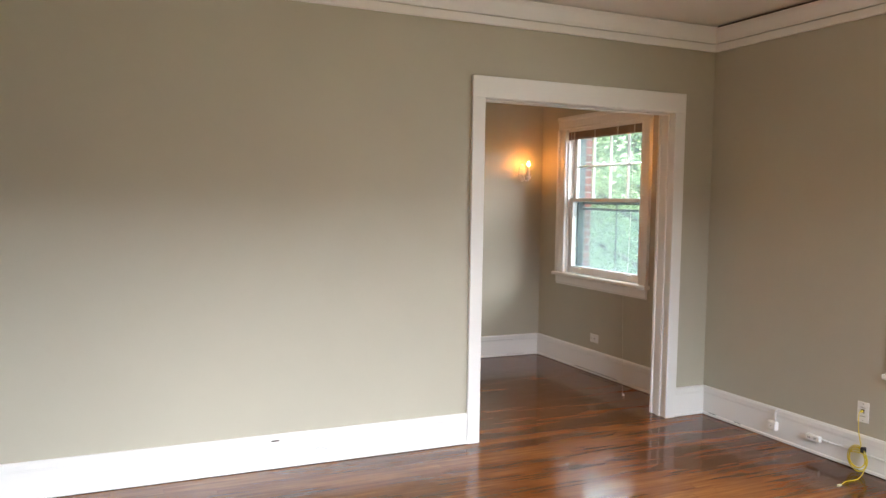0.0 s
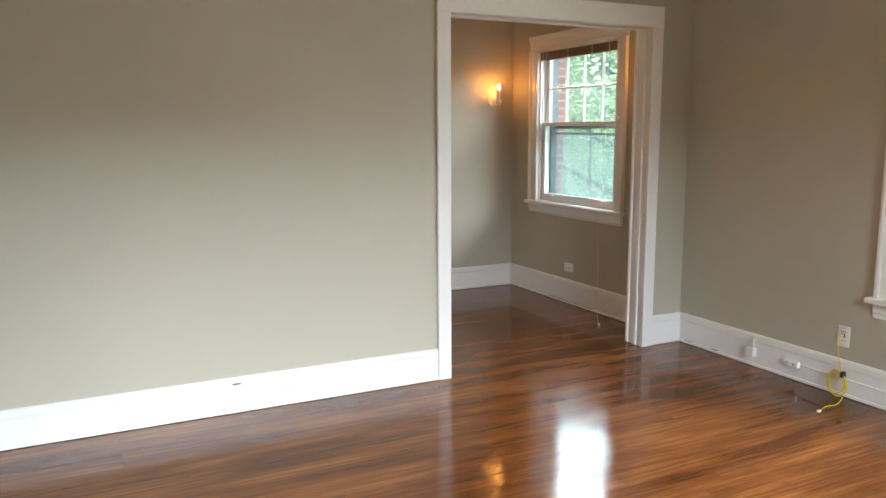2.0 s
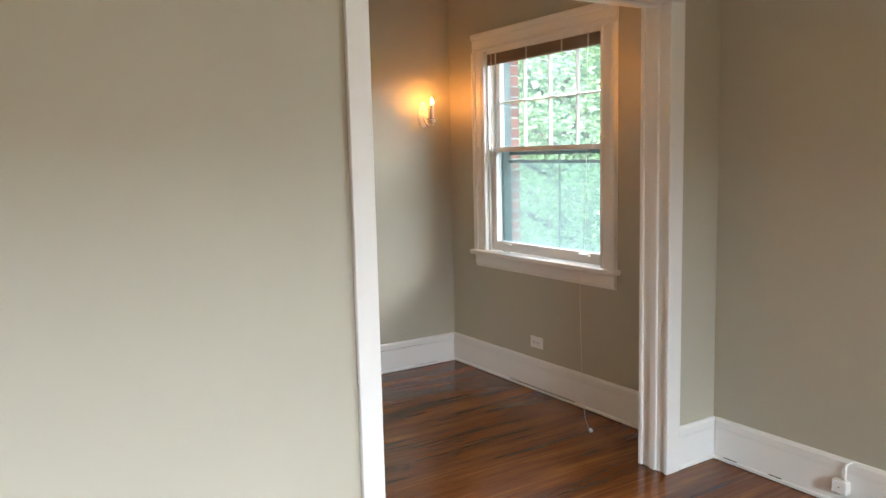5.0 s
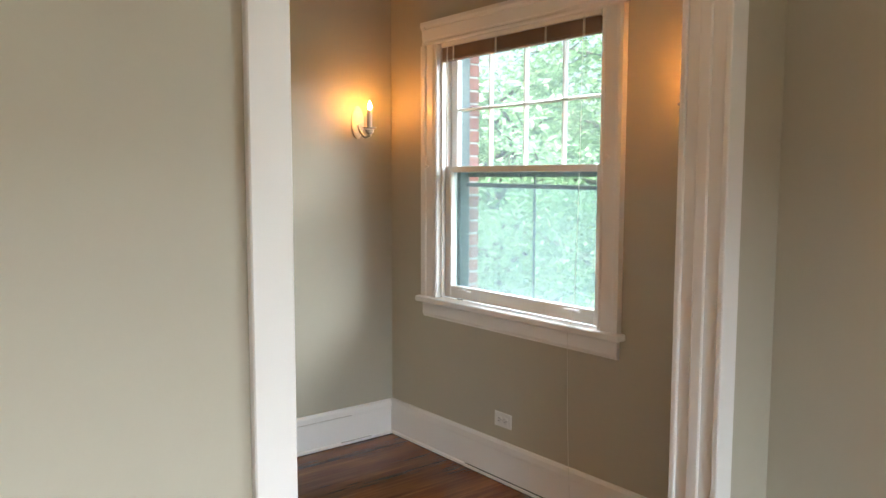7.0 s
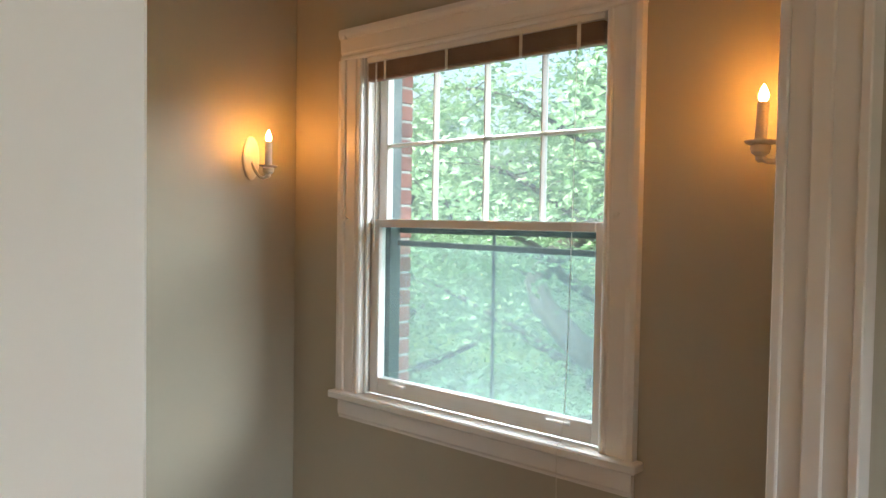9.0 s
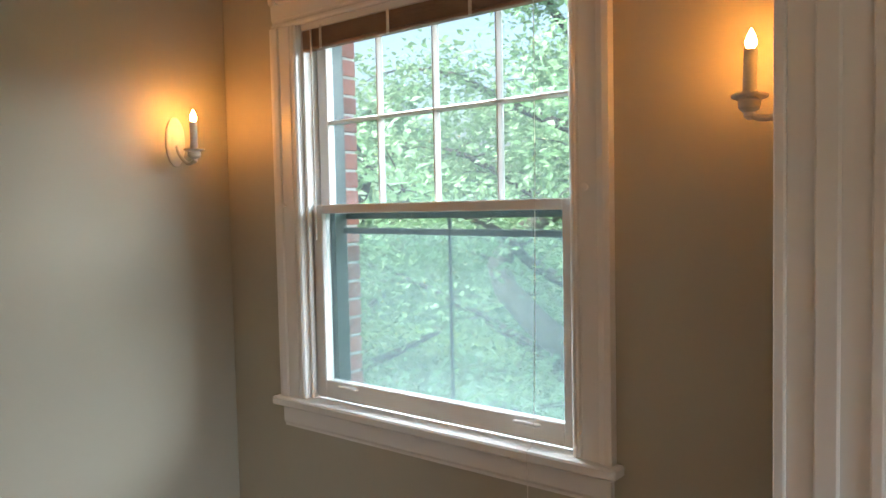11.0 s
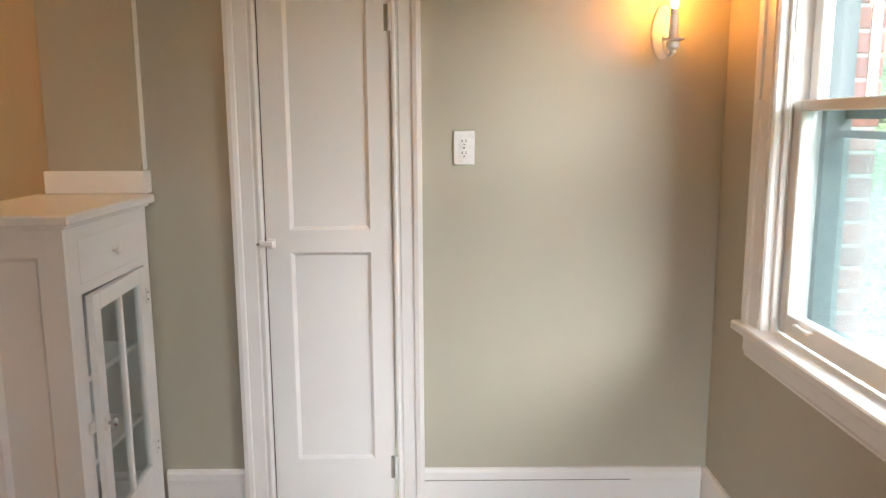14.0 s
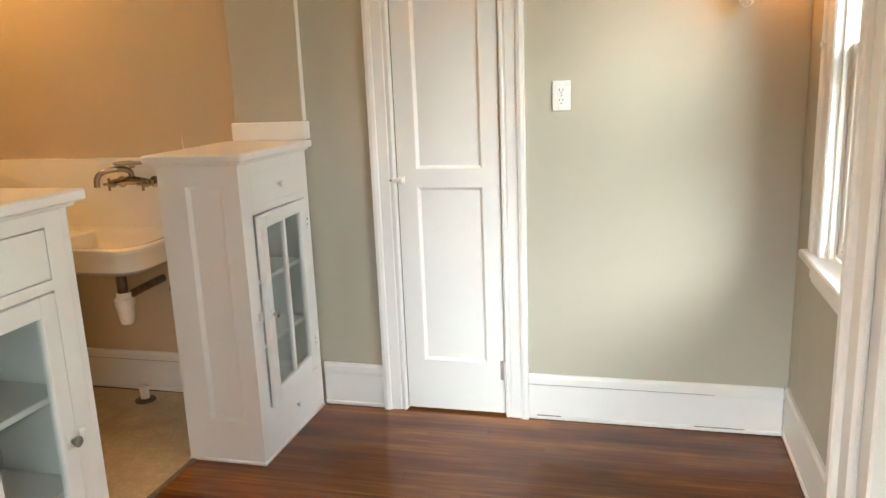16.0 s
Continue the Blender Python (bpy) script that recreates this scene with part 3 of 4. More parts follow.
def rim(bm, x0, x1, z0, z1, y0, y1, w):
    """The sloped moulding round a sunk panel."""
    a = [bm.verts.new((x, y0, z)) for x, z in ((x0, z0), (x1, z0), (x1, z1), (x0, z1))]
    b = [bm.verts.new((x, y1, z)) for x, z in ((x0 + w, z0 + w), (x1 - w, z0 + w), (x1 - w, z1 - w), (x0 + w, z1 - w))]
    for k in range(4):
        bm.faces.new((a[k], a[(k + 1) % 4], b[(k + 1) % 4], b[k]))
    bm.faces.new(b)
    return bm


leaf = part("door_leaf", boxes((C0 + 0.002, 2.436, F0, F1, 0.012, CH - 0.003), (2.709, C1, F0, F1, 0.012, CH - 0.003), (2.436, 2.709, F0, F1, 0.012, 0.235), (2.436, 2.709, F0, F1, 0.985, 1.062), (2.436, 2.709, F0, F1, 1.90, CH - 0.003)), TRIM, closet)
for z0, z1 in ((0.235, 0.985), (1.062, 1.90)):
    part("panel", rim(bmesh.new(), 2.436, 2.709, z0, z1, F0 + 0.0005, F0 + 0.013, 0.012), TRIM, leaf)
for z in (0.205, 1.757):
    part("hinge", tube(bmesh.new(), [(C1 + 0.003, F0 - 0.004, z - 0.042), (C1 + 0.003, F0 - 0.004, z + 0.042)], 0.0065, 10), TRIM, leaf, "painted butt hinge")
    part("hinge_leaf", boxes((C1 - 0.016, C1 + 0.001, F0 - 0.0025, F0, z - 0.042, z + 0.042)), STEEL, leaf, "hinge leaf with worn paint")
# solid dark strip inside the door gap; its colour stands for the shade there
part("gap_shade_strip", boxes((C0 - 0.0028, C0 + 0.0018, YD + 0.003, YD + 0.02, 0.013, CH - 0.004)), GAP, closet, "dark strip shading the gap beside the door leaf")
part("latch", boxes((C0 - 0.018, C0 - 0.004, F0 - 0.024, F0 - 0.012, 1.004, 1.030), (C0 + 0.004, C0 + 0.034, F0 - 0.010, F0 + 0.0005, 1.000, 1.034), bev=0.003), TRIM, leaf, "white painted cupboard latch")
part("latch_knob", lathe(bmesh.new(), [(0.006, 0), (0.010, 0.003), (0.0105, 0.022), (0.013, 0.026), (0.013, 0.044), (0.008, 0.048)], (C0 - 0.016, F0 - 0.020, 1.017), (1, 0, 0), 16), TRIM, leaf, smooth=True)
part("latch_pin", tube(bmesh.new(), [(C0 - 0.026, F0 - 0.020, 1.017), (C0 - 0.0165, F0 - 0.020, 1.017)], 0.004, 8), CHROME, leaf)

# ---- built-in cabinets ----


def cabinet(y_end, y_wall, ajar, label):
    """A low built-in with a drawer over a glazed door facing the room; y_end is its free end."""
    s = 1 if y_wall > y_end else -1
    x0, x1 = 1.633, 1.957
    cab = thing("built_in_cabinet", ((x0 + x1) / 2, (y_end + y_wall) / 2, 0), label, "cabinet", "pair of colonnade cabinets")

    def b(xa, xb, ya, yb, za, zb, bev=0.0):
        p, q = sorted((y_end + s * ya, y_end + s * yb))
        return (xa, xb, p, q, za, zb)
    D = abs(y_wall - y_end)
    L = D - 0.004
    # free end: stiles and rails round a sunk panel
    part("end_frame", boxes(b(x0, 1.742, 0, 0.022, 0, 1.150), b(1.886, x1, 0, 0.022, 0, 1.150), b(1.742, 1.886, 0, 0.022, 0, 0.172), b(1.742, 1.886, 0, 0.022, 1.075, 1.150)), TRIM, cab)
    part("end_panel", rim(bmesh.new(), 1.742, 1.886, 0.172, 1.075, y_end + s * 0.0005, y_end + s * 0.013, 0.013), TRIM, cab, "sunk white end panel")
    part("back", boxes(b(x0, x0 + 0.018, 0.022, L, 0, 1.150)), TRIM, cab)
    # inside lining and bottom shelf are greyer than the white outside
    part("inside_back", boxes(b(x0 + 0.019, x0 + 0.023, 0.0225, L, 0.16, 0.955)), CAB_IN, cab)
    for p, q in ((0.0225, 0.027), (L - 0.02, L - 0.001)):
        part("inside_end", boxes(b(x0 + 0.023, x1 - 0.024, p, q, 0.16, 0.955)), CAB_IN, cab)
    # face frame
    da, db = 0.078, L - 0.045
    part("face_frame", boxes(b(x1 - 0.022, x1, 0.0225, da, 0.012, 1.150), b(x1 - 0.022, x1, db, L, 0.012, 1.150), b(x1 - 0.022, x1, da, db, 0.012, 0.20), b(x1 - 0.022, x1, da, db, 0.958, 0.984), b(x1 - 0.022, x1, da, db, 1.112, 1.150)), TRIM, cab)
    part("plinth", boxes(b(x0 - 0.004, x1 + 0.006, -0.006, L, 0.0, 0.012), bev=0.003), TRIM, cab)
    g = 0.0036 if s < 0 else 0.0006                                  # one drawer has shrunk in its frame
    drawer = part("drawer", boxes(b(x1 - 0.02, x1 + 0.0006, da + g, db - g, 0.984 + g, 1.112 - g), bev=0.001), TRIM, cab)
    yk = y_end + s * (da + db) / 2
    part("knob", lathe(bmesh.new(), [(0.005, 0), (0.005, 0.010), (0.012, 0.014), (0.013, 0.020), (0.008, 0.026)], (x1 + 0.0006, yk, 1.045), (1, 0, 0), 16), TRIM, drawer, "white painted knob", True)
    part("knob", lathe(bmesh.new(), [(0.005, 0), (0.005, 0.008), (0.010, 0.011), (0.011, 0.016), (0.006, 0.020)], (x1, yk, 0.12), (1, 0, 0), 16), TRIM, cab, "small painted knob", True)
    for z in (0.17, 0.42, 0.68):
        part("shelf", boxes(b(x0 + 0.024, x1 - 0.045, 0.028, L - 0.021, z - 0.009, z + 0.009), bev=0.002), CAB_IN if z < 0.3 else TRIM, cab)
    # glazed door, hinged at the wall side
    ha, hb = y_end + s * (da + 0.002), y_end + s * (db - 0.002)
    m = Matrix.Translation((x1 - 0.002, hb, 0)) @ Matrix.Rotation(radians(ajar) * s, 4, "Z")
    w = abs(hb - ha)

    def door_box(u0, u1, z0, z1, d0=-0.018, d1=0.004, bev=0.002):
        bm = boxes((d0, d1, *sorted((-s * u0, -s * u1)), z0, z1), bev=bev)
        bmesh.ops.transform(bm, matrix=m, verts=bm.verts)
        return bm
    Z0, Z1, st = 0.204, 0.953, 0.050
    door = part("door", door_box(0, st, Z0, Z1), TRIM, cab)
    part("stile", door_box(w - st, w, Z0, Z1), TRIM, door)
    part("rail", door_box(st, w - st, Z0, Z0 + 0.068), TRIM, door)
    part("rail", door_box(st, w - st, Z1 - 0.05, Z1), TRIM, door)
    part("muntin", door_box(w / 2 - 0.009, w / 2 + 0.009, Z0 + 0.068, Z1 - 0.05, -0.016, 0.002), TRIM, door)
    for u0, u1 in ((st, w / 2 - 0.009), (w / 2 + 0.009, w - st)):
        p = part("pane", door_box(u0, u1, Z0 + 0.068, Z1 - 0.05, -0.009, -0.006, 0), CABGLASS, door)
        p.visible_shadow = False
    bm = lathe(bmesh.new(), [(0.006, 0), (0.006, 0.014), (0.013, 0.018), (0.014, 0.026), (0.008, 0.031)], (0.004, -s * (w - 0.024), 0.575), (1, 0, 0), 16)
    bmesh.ops.transform(bm, matrix=m, verts=bm.verts)
    part("knob", bm, NICKEL if s > 0 else STEEL, door, "worn metal latch knob", True)
    part("latch_plate", door_box(w - 0.040, w - 0.008, 0.555, 0.597, 0.004, 0.010, 0.002), TRIM, door)
    part("strike", boxes(b(x1, x1 + 0.012, da - 0.03, da - 0.006, 0.56, 0.592), bev=0.003), TRIM, cab)
    for z in (0.32, 0.85):
        part("hinge", boxes(b(x1 - 0.001, x1 + 0.004, db - 0.001, db + 0.022, z - 0.028, z + 0.028)), TRIM, cab, "painted hinge with dark screw holes")
        for dz in (-0.012, 0.012):
            part("screw_hole", lathe(bmesh.new(), [(0.004, 0), (0.003, 0.001)], (x1 + 0.004, y_end + s * (db + 0.010), z + dz), (1, 0, 0), 8), SLOT, cab)
    # top with a small cove under its edge
    part("top", boxes(b(x0 - 0.035, x1 + 0.036, -0.036, L + 0.002, 1.162, 1.191), bev=0.005), TRIM, cab, "white painted cabinet top")
    part("top_moulding", boxes(b(x0 - 0.016, x1 + 0.016, -0.016, L, 1.1505, 1.1615), bev=0.004), TRIM, cab)
    return cab


cabinet(5.655, YD - 0.02, 3.5, "white painted built-in cabinet, glazed door slightly ajar")
cabinet(4.818, YB, 0.0, "white painted built-in cabinet with closed glazed door")
upstand = single("cabinet_upstand", boxes((XK - 0.008, 1.978, 6.192, 6.2115, 1.1925, 1.268), (1.9625, 1.980, 6.2125, 6.243, 1.1925, 1.268), bev=0.005), TRIM, "white painted upstand behind the cabinet top", "upstand")

# ---- kitchen: sink, taps, pipes ----


def rounded(x0, x1, y0, y1, r, n=6, back=0.01):
    pts = []
    for cx, cy, a, rr in ((x1 - r, y0 + r, -90, r), (x1 - back, y1 - back, 0, back), (x0 + back, y1 - back, 90, back), (x0 + r, y0 + r, 180, r)):
        for k in range(n + 1):
            t = radians(a + 90 * k / n)
            pts.append((cx + rr * math.cos(t), cy + rr * math.sin(t)))
    return pts


def loft(bm, rings, cap=True):
    vs = [[bm.verts.new(p) for p in r] for r in rings]
    k = len(vs[0])
    for i in range(len(vs) - 1):
        for j in range(k):
            bm.faces.new((vs[i][j], vs[i][(j + 1) % k], vs[i + 1][(j + 1) % k], vs[i + 1][j]))
    if cap:
        bm.faces.new(vs[0][::-1]), bm.faces.new(vs[-1])
    return bm


sink = thing("wall_sink", (0.88, 6.0, 0.68), "old white porcelain wall-hung kitchen sink with high back", "sink")
SX0, SX1, SY0, SY1 = 0.35, 1.40, 5.765, YD - 0.022
rings = []
for inset, z in ((0.14, 0.675), (0.05, 0.685), (0.016, 0.71), (0.008, 0.775), (0.0, 0.787), (0.0, 0.802), (0.010, 0.811), (0.028, 0.809), (0.038, 0.800)):
    rings.append([(x, y, z) for x, y in rounded(SX0 + inset, SX1 - inset, SY0 + inset, SY1 - min(inset, 0.014) - (0.003 if inset > 0.02 else 0.0), 0.10)])
# the bowl takes the end under the taps; the rest is a shallow drainboard
for inset, z, rad in ((0.042, 0.792, 0.09), (0.050, 0.780, 0.09), (0.056, 0.745, 0.085), (0.066, 0.700, 0.08), (0.090, 0.682, 0.07), (0.14, 0.678, 0.05)):
    rings.append([(x, y, z) for x, y in rounded(0.83 + inset, SX1 - inset, SY0 + inset, SY1 - 0.017 - max(0.0, inset - 0.056) * 0.8, rad)])
part("basin", loft(bmesh.new(), rings), PORCELAIN, sink, smooth=True)
out = [(0.35, 0.80), (1.40, 0.80), (1.40, 1.06)]
for cx, cz, a in ((1.33, 1.055, 0), (0.42, 1.055, 90)):
    out += [(cx + 0.07 * math.cos(radians(a + 15 * k)), cz + 0.07 * math.sin(radians(a + 15 * k))) for k in range(7)]
bm = bmesh.new()
fr = [bm.verts.new((x, YD - 0.034, z)) for x, z in out]
bk = [bm.verts.new((x, YD - 0.001, z)) for x, z in out]
k = len(out)
for i in range(k):
    bm.faces.new((fr[i], fr[(i + 1) % k], bk[(i + 1) % k], bk[i]))
ff = bm.faces.new(fr)
bm.faces.new(bk[::-1])
bmesh.ops.bevel(bm, geom=list(ff.edges), offset=0.012, segments=4, affect="EDGES", profile=0.5)
part("backsplash", bm, PORCELAIN, sink, "tall rounded porcelain back", True)
part("drain_ring", lathe(bmesh.new(), [(0.035, 0), (0.035, 0.004), (0.02, 0.003)], (1.15, 6.0, 0.6785), (0, 0, 1), 20), CHROME, sink)

faucet = thing("wall_faucet", (1.11, 6.20, 1.03), "worn chrome wall faucet with a soap dish on top", "faucet")
FY = YD - 0.034
for x in (1.06, 1.23):
    part("escutcheon", lathe(bmesh.new(), [(0.026, 0), (0.024, 0.008), (0.012, 0.013), (0.011, 0.045)], (x, FY, 1.02), (0, -1, 0), 20), CHROME, faucet, smooth=True)
    h = part("handle_stem", lathe(bmesh.new(), [(0.015, 0), (0.018, 0.012), (0.012, 0.03), (0.010, 0.04)], (x, FY - 0.052, 1.02), (0, -1, 0), 16), CHROME, faucet, smooth=True)
    part("cross_handle", tube(tube(bmesh.new(), [(x - 0.028, FY - 0.09, 1.02), (x + 0.028, FY - 0.09, 1.02)], 0.006), [(x, FY - 0.09, 0.992), (x, FY - 0.09, 1.048)], 0.006), CHROME, h, smooth=True)
part("bridge", tube(bmesh.new(), [(1.04, FY - 0.05, 1.022), (1.10, FY - 0.055, 1.03), (1.15, FY - 0.056, 1.034), (1.20, FY - 0.055, 1.03), (1.25, FY - 0.05, 1.022)], [0.013, 0.016, 0.021, 0.016, 0.013], 14), CHROME, faucet, smooth=True)
part("spout", tube(bmesh.new(), bend([(1.155, FY - 0.055, 1.04), (1.15, FY - 0.06, 1.075), (1.12, FY - 0.09, 1.088), (1.065, FY - 0.13, 1.078), (1.045, FY - 0.145, 1.050), (1.042, FY - 0.147, 1.015)], 6), 0.0125, 12), CHROME, faucet, smooth=True)
part("soap_dish", lathe(bmesh.new(), [(0.012, 0), (0.014, 0.012), (0.070, 0.018), (0.079, 0.028), (0.072, 0.026), (0.02, 0.021)], (1.165, FY - 0.06, 1.088), (0, 0, 1), 24), STEEL, faucet, "dull metal soap dish", True)

trap = thing("drain_trap", (1.06, 6.05, 0.45), "white plastic drain trap under the sink", "drain pipe")
part("tailpiece", lathe(bmesh.new(), [(0.022, 0), (0.022, 0.11)], (1.15, 6.0, 0.564), (0, 0, 1), 16), IRON, trap, smooth=True)
part("cup", lathe(bmesh.new(), [(0.026, 0), (0.032, 0.015), (0.036, 0.06), (0.042, 0.09), (0.042, 0.112), (0.034, 0.118), (0.03, 0.14)], (1.155, 6.0, 0.424), (0, 0, 1), 18), PLASTIC, trap, smooth=True)
part("outlet_pipe", tube(bmesh.new(), bend([(1.17, 6.01, 0.545), (1.18, 6.06, 0.556), (1.185, 6.15, 0.562), (1.185, 6.243, 0.565)], 5), 0.018, 12), IRON, trap, smooth=True)
for x in (1.275, 1.345):
    v = thing("water_valve", (x, 6.2, 0.53), "small old brass water shut-off valve", "valve", "sink water valves")
    part("body", tube(bmesh.new(), [(x, YD - 0.001, 0.53), (x, 6.19, 0.53)], 0.011, 10), CHROME, v, smooth=True)
    part("handle", lathe(bmesh.new(), [(0.022, 0), (0.024, 0.006), (0.018, 0.012)], (x, 6.19, 0.53), (0, -1, 0), 10), CHROME, v, smooth=True)
stub = thing("floor_pipe", (1.10, 6.12, 0), "capped white pipe stub with a metal floor flange", "pipe")
part("flange", lathe(bmesh.new(), [(0.048, 0.0), (0.046, 0.006), (0.03, 0.012), (0.026, 0.012)], (1.10, 6.12, 0.004), (0, 0, 1), 24), IRON, stub, smooth=True)
part("pipe", lathe(bmesh.new(), [(0.020, 0), (0.020, 0.045), (0.024, 0.047), (0.024, 0.062), (0.018, 0.066)], (1.10, 6.12, 0.012), (0, 0, 1), 16), PLASTIC, stub, smooth=True)


def ceiling_light(x, y, glow):
    c = thing("ceiling_light", (x, y, CEIL_Z), "warm lit round ceiling light, white base", "ceiling light", "warm ceiling lights")
    part("diffuser", lathe(bmesh.new(), [(0.14, 0), (0.15, 0.03), (0.12, 0.07), (0.05, 0.09)], (x, y, CEIL_Z - 0.022), (0, 0, -1), 24), glow, c, smooth=True)
    part("base", lathe(bmesh.new(), [(0.16, 0), (0.16, 0.02)], (x, y, CEIL_Z - 0.001), (0, 0, -1), 24), TRIM, c)


ceiling_light(0.45, 5.92, DIFFUSER)
ceiling_light(1.7, 1.9, DIM)

# ---- candle sconces ----


def sconce(x, yw):
    """Oval wall plate, curved arm, drip cup, candle sleeve and a flame bulb, facing south."""
    s = thing("wall_sconce", (x, yw, 1.70), "cream candle wall sconce with a lit flame bulb", "wall sconce", "pair of dining sconces")
    bm = lathe(bmesh.new(), [(0.060, 0), (0.060, 0.006), (0.052, 0.010), (0.046, 0.010), (0.030, 0.014), (0.004, 0.016)], (0, 0, 0), (0, -1, 0), 32)
    bmesh.ops.transform(bm, matrix=Matrix.Translation((x, yw - 0.0005, 1.705)) @ Matrix.Diagonal((0.62, 1, 1.42, 1)), verts=bm.verts)
    part("wall_plate", bm, SCONCE, s, smooth=True)
    part("arm", tube(bmesh.new(), bend([(x, yw - 0.012, 1.69), (x, yw - 0.035, 1.655), (x, yw - 0.075, 1.628), (x, yw - 0.11, 1.632), (x, yw - 0.12, 1.655)], 6), 0.0065, 10), SCONCE, s, smooth=True)
    part("drip_cup", lathe(bmesh.new(), [(0.004, -0.014), (0.010, -0.008), (0.009, 0), (0.020, 0.008), (0.022, 0.022), (0.016, 0.028), (0.034, 0.030), (0.036, 0.034), (0.016, 0.034)], (x, yw - 0.12, 1.640), (0, 0, 1), 20), SCONCE, s, smooth=True)
    part("candle_sleeve", lathe(bmesh.new(), [(0.0135, 0), (0.0130, 0.05), (0.0132, 0.096), (0.009, 0.097)], (x, yw - 0.12, 1.668), (0, 0, 1), 18), SCONCE, s, smooth=True)
    part("bulb", lathe(bmesh.new(), [(0.005, 0), (0.0105, 0.009), (0.0115, 0.016), (0.008, 0.028), (0.003, 0.039), (0.001, 0.043)], (x, yw - 0.12, 1.764), (0, 0, 1), 14), BULB, s, "small lit flame-shaped bulb", True)
    return s


s1 = sconce(3.676, YD)
copy_thing(s1, pose(3.755, YB, 1.691, 0, -5, 180))   # hangs a little askew

# ---- outlets, plates, cables ----


def duplex(center, out, up, label, mat=None, face=None):
    """A cover plate with a pair of receptacles; out and up are unit vectors."""
    c, o, u = Vector(center), Vector(out), Vector(up)
    r = u.cross(o)
    m = Matrix((r, u, o)).transposed().to_4x4()
    m.translation = c
    mat = mat or PLASTIC
    p = thing("wall_outlet", center, label, "outlet")

    def put(name, bm, material, parent, **kw):
        bmesh.ops.transform(bm, matrix=m, verts=bm.verts)
        return part(name, bm, material, parent, **kw)
    put("cover_plate", boxes((-0.035, 0.035, -0.057, 0.057, 0, 0.006), bev=0.0025), mat, p)
    for k in (-1, 1):
        f = put("receptacle", lathe(bmesh.new(), [(0.0165, 0.005), (0.0165, 0.0085), (0.0155, 0.009)], (0, k * 0.0195, 0), (0, 0, 1), 20), face or mat, p)
        for sx in (-1, 1):
            put("slot", boxes((sx * 0.0065 - 0.0013, sx * 0.0065 + 0.0013, k * 0.0195 - 0.001, k * 0.0195 + 0.008, 0.0085, 0.0095)), SLOT, f)
        put("ground_hole", lathe(bmesh.new(), [(0.0028, 0.0085), (0.0026, 0.0095)], (0, k * 0.0195 - 0.008, 0), (0, 0, 1), 10), SLOT, f)
    put("screw", lathe(bmesh.new(), [(0.003, 0.006), (0.0025, 0.0072)], (0, 0, 0), (0, 0, 1), 10), CHROME, p)
    return p


duplex((3.027, YD - 0.001, 1.336), (0, -1, 0), (0, 0, 1), "white duplex outlet on the greige wall")
duplex((XE - 0.001, 5.345, 0.300), (-1, 0, 0), (0, 1, 0), "white sideways duplex outlet below the window")
duplex((1.196, YA - 0.0135, 0.088), (0, -1, 0), (1, 0, 0), "white sideways duplex outlet set in the baseboard")
duplex((XE - 0.001, 2.59, 0.305), (-1, 0, 0), (0, 0, 1), "ivory outlet plate with brown sockets above the baseboard", IVORY, BROWN)

plate = thing("network_plate", (XE, 2.866, 0.322), "white network wall plate with a yellow cable plugged in", "wall plate")
part("cover_plate", boxes((XE - 0.007, XE - 0.001, 2.831, 2.901, 0.265, 0.379), bev=0.0025), PLASTIC, plate)
part("jack", boxes((XE - 0.0085, XE - 0.0065, 2.857, 2.875, 0.318, 0.338)), SLOT, plate)
for z in (0.277, 0.367):
    part("screw", lathe(bmesh.new(), [(0.003, 0), (0.0025, 0.0012)], (XE - 0.007, 2.866, z), (-1, 0, 0), 10), STEEL, plate)
for z in (0.299, 0.348):
    part("marking", boxes((XE - 0.0078, XE - 0.0069, 2.850, 2.882, z - 0.0015, z + 0.0015)), STEEL, plate, "grey printed mark")

cable = thing("network_cable", (3.82, 2.85, 0.0), "coiled yellow network cable hanging by the baseboard", "cable")
pts = [(XE - 0.009, 2.866, 0.328), (3.868, 2.872, 0.318), (3.864, 2.872, 0.27), (3.862, 2.862, 0.2), (3.858, 2.845, 0.14)]
for k in range(5 * 12):
    t = k / 12
    a = radians(70) + 2 * math.pi * t
    r = 0.052 + 0.011 * math.sin(2.3 * t) + 0.003 * math.sin(7.1 * t)
    pts.append((3.850 - 0.006 * math.sin(4.4 * t) - 0.002 * t, 2.852 + r * 0.98 * math.cos(a) + 0.006 * math.sin(1.3 * t), 0.076 + r * 1.1 * math.sin(a)))
pts += [(3.835, 2.80, 0.11), (3.80, 2.775, 0.045), (3.74, 2.765, 0.006), (3.66, 2.77, 0.004), (3.575, 2.742, 0.004)]
part("cord", tube(bmesh.new(), bend(pts, 3), 0.0022, 7), YELLOW, cable, smooth=True)
part("plug", boxes((XE - 0.024, XE - 0.0086, 2.861, 2.871, 0.322, 0.334), bev=0.001), YELLOW, cable)
part("end_plug", boxes((3.556, 3.578, 2.733, 2.745, 0.001, 0.011), bev=0.001), IVORY, cable)
part("tie", boxes((3.832, 3.862, 2.812, 2.832, 0.116, 0.146), bev=0.004), BLACK, cable, "black hook-and-loop tie")

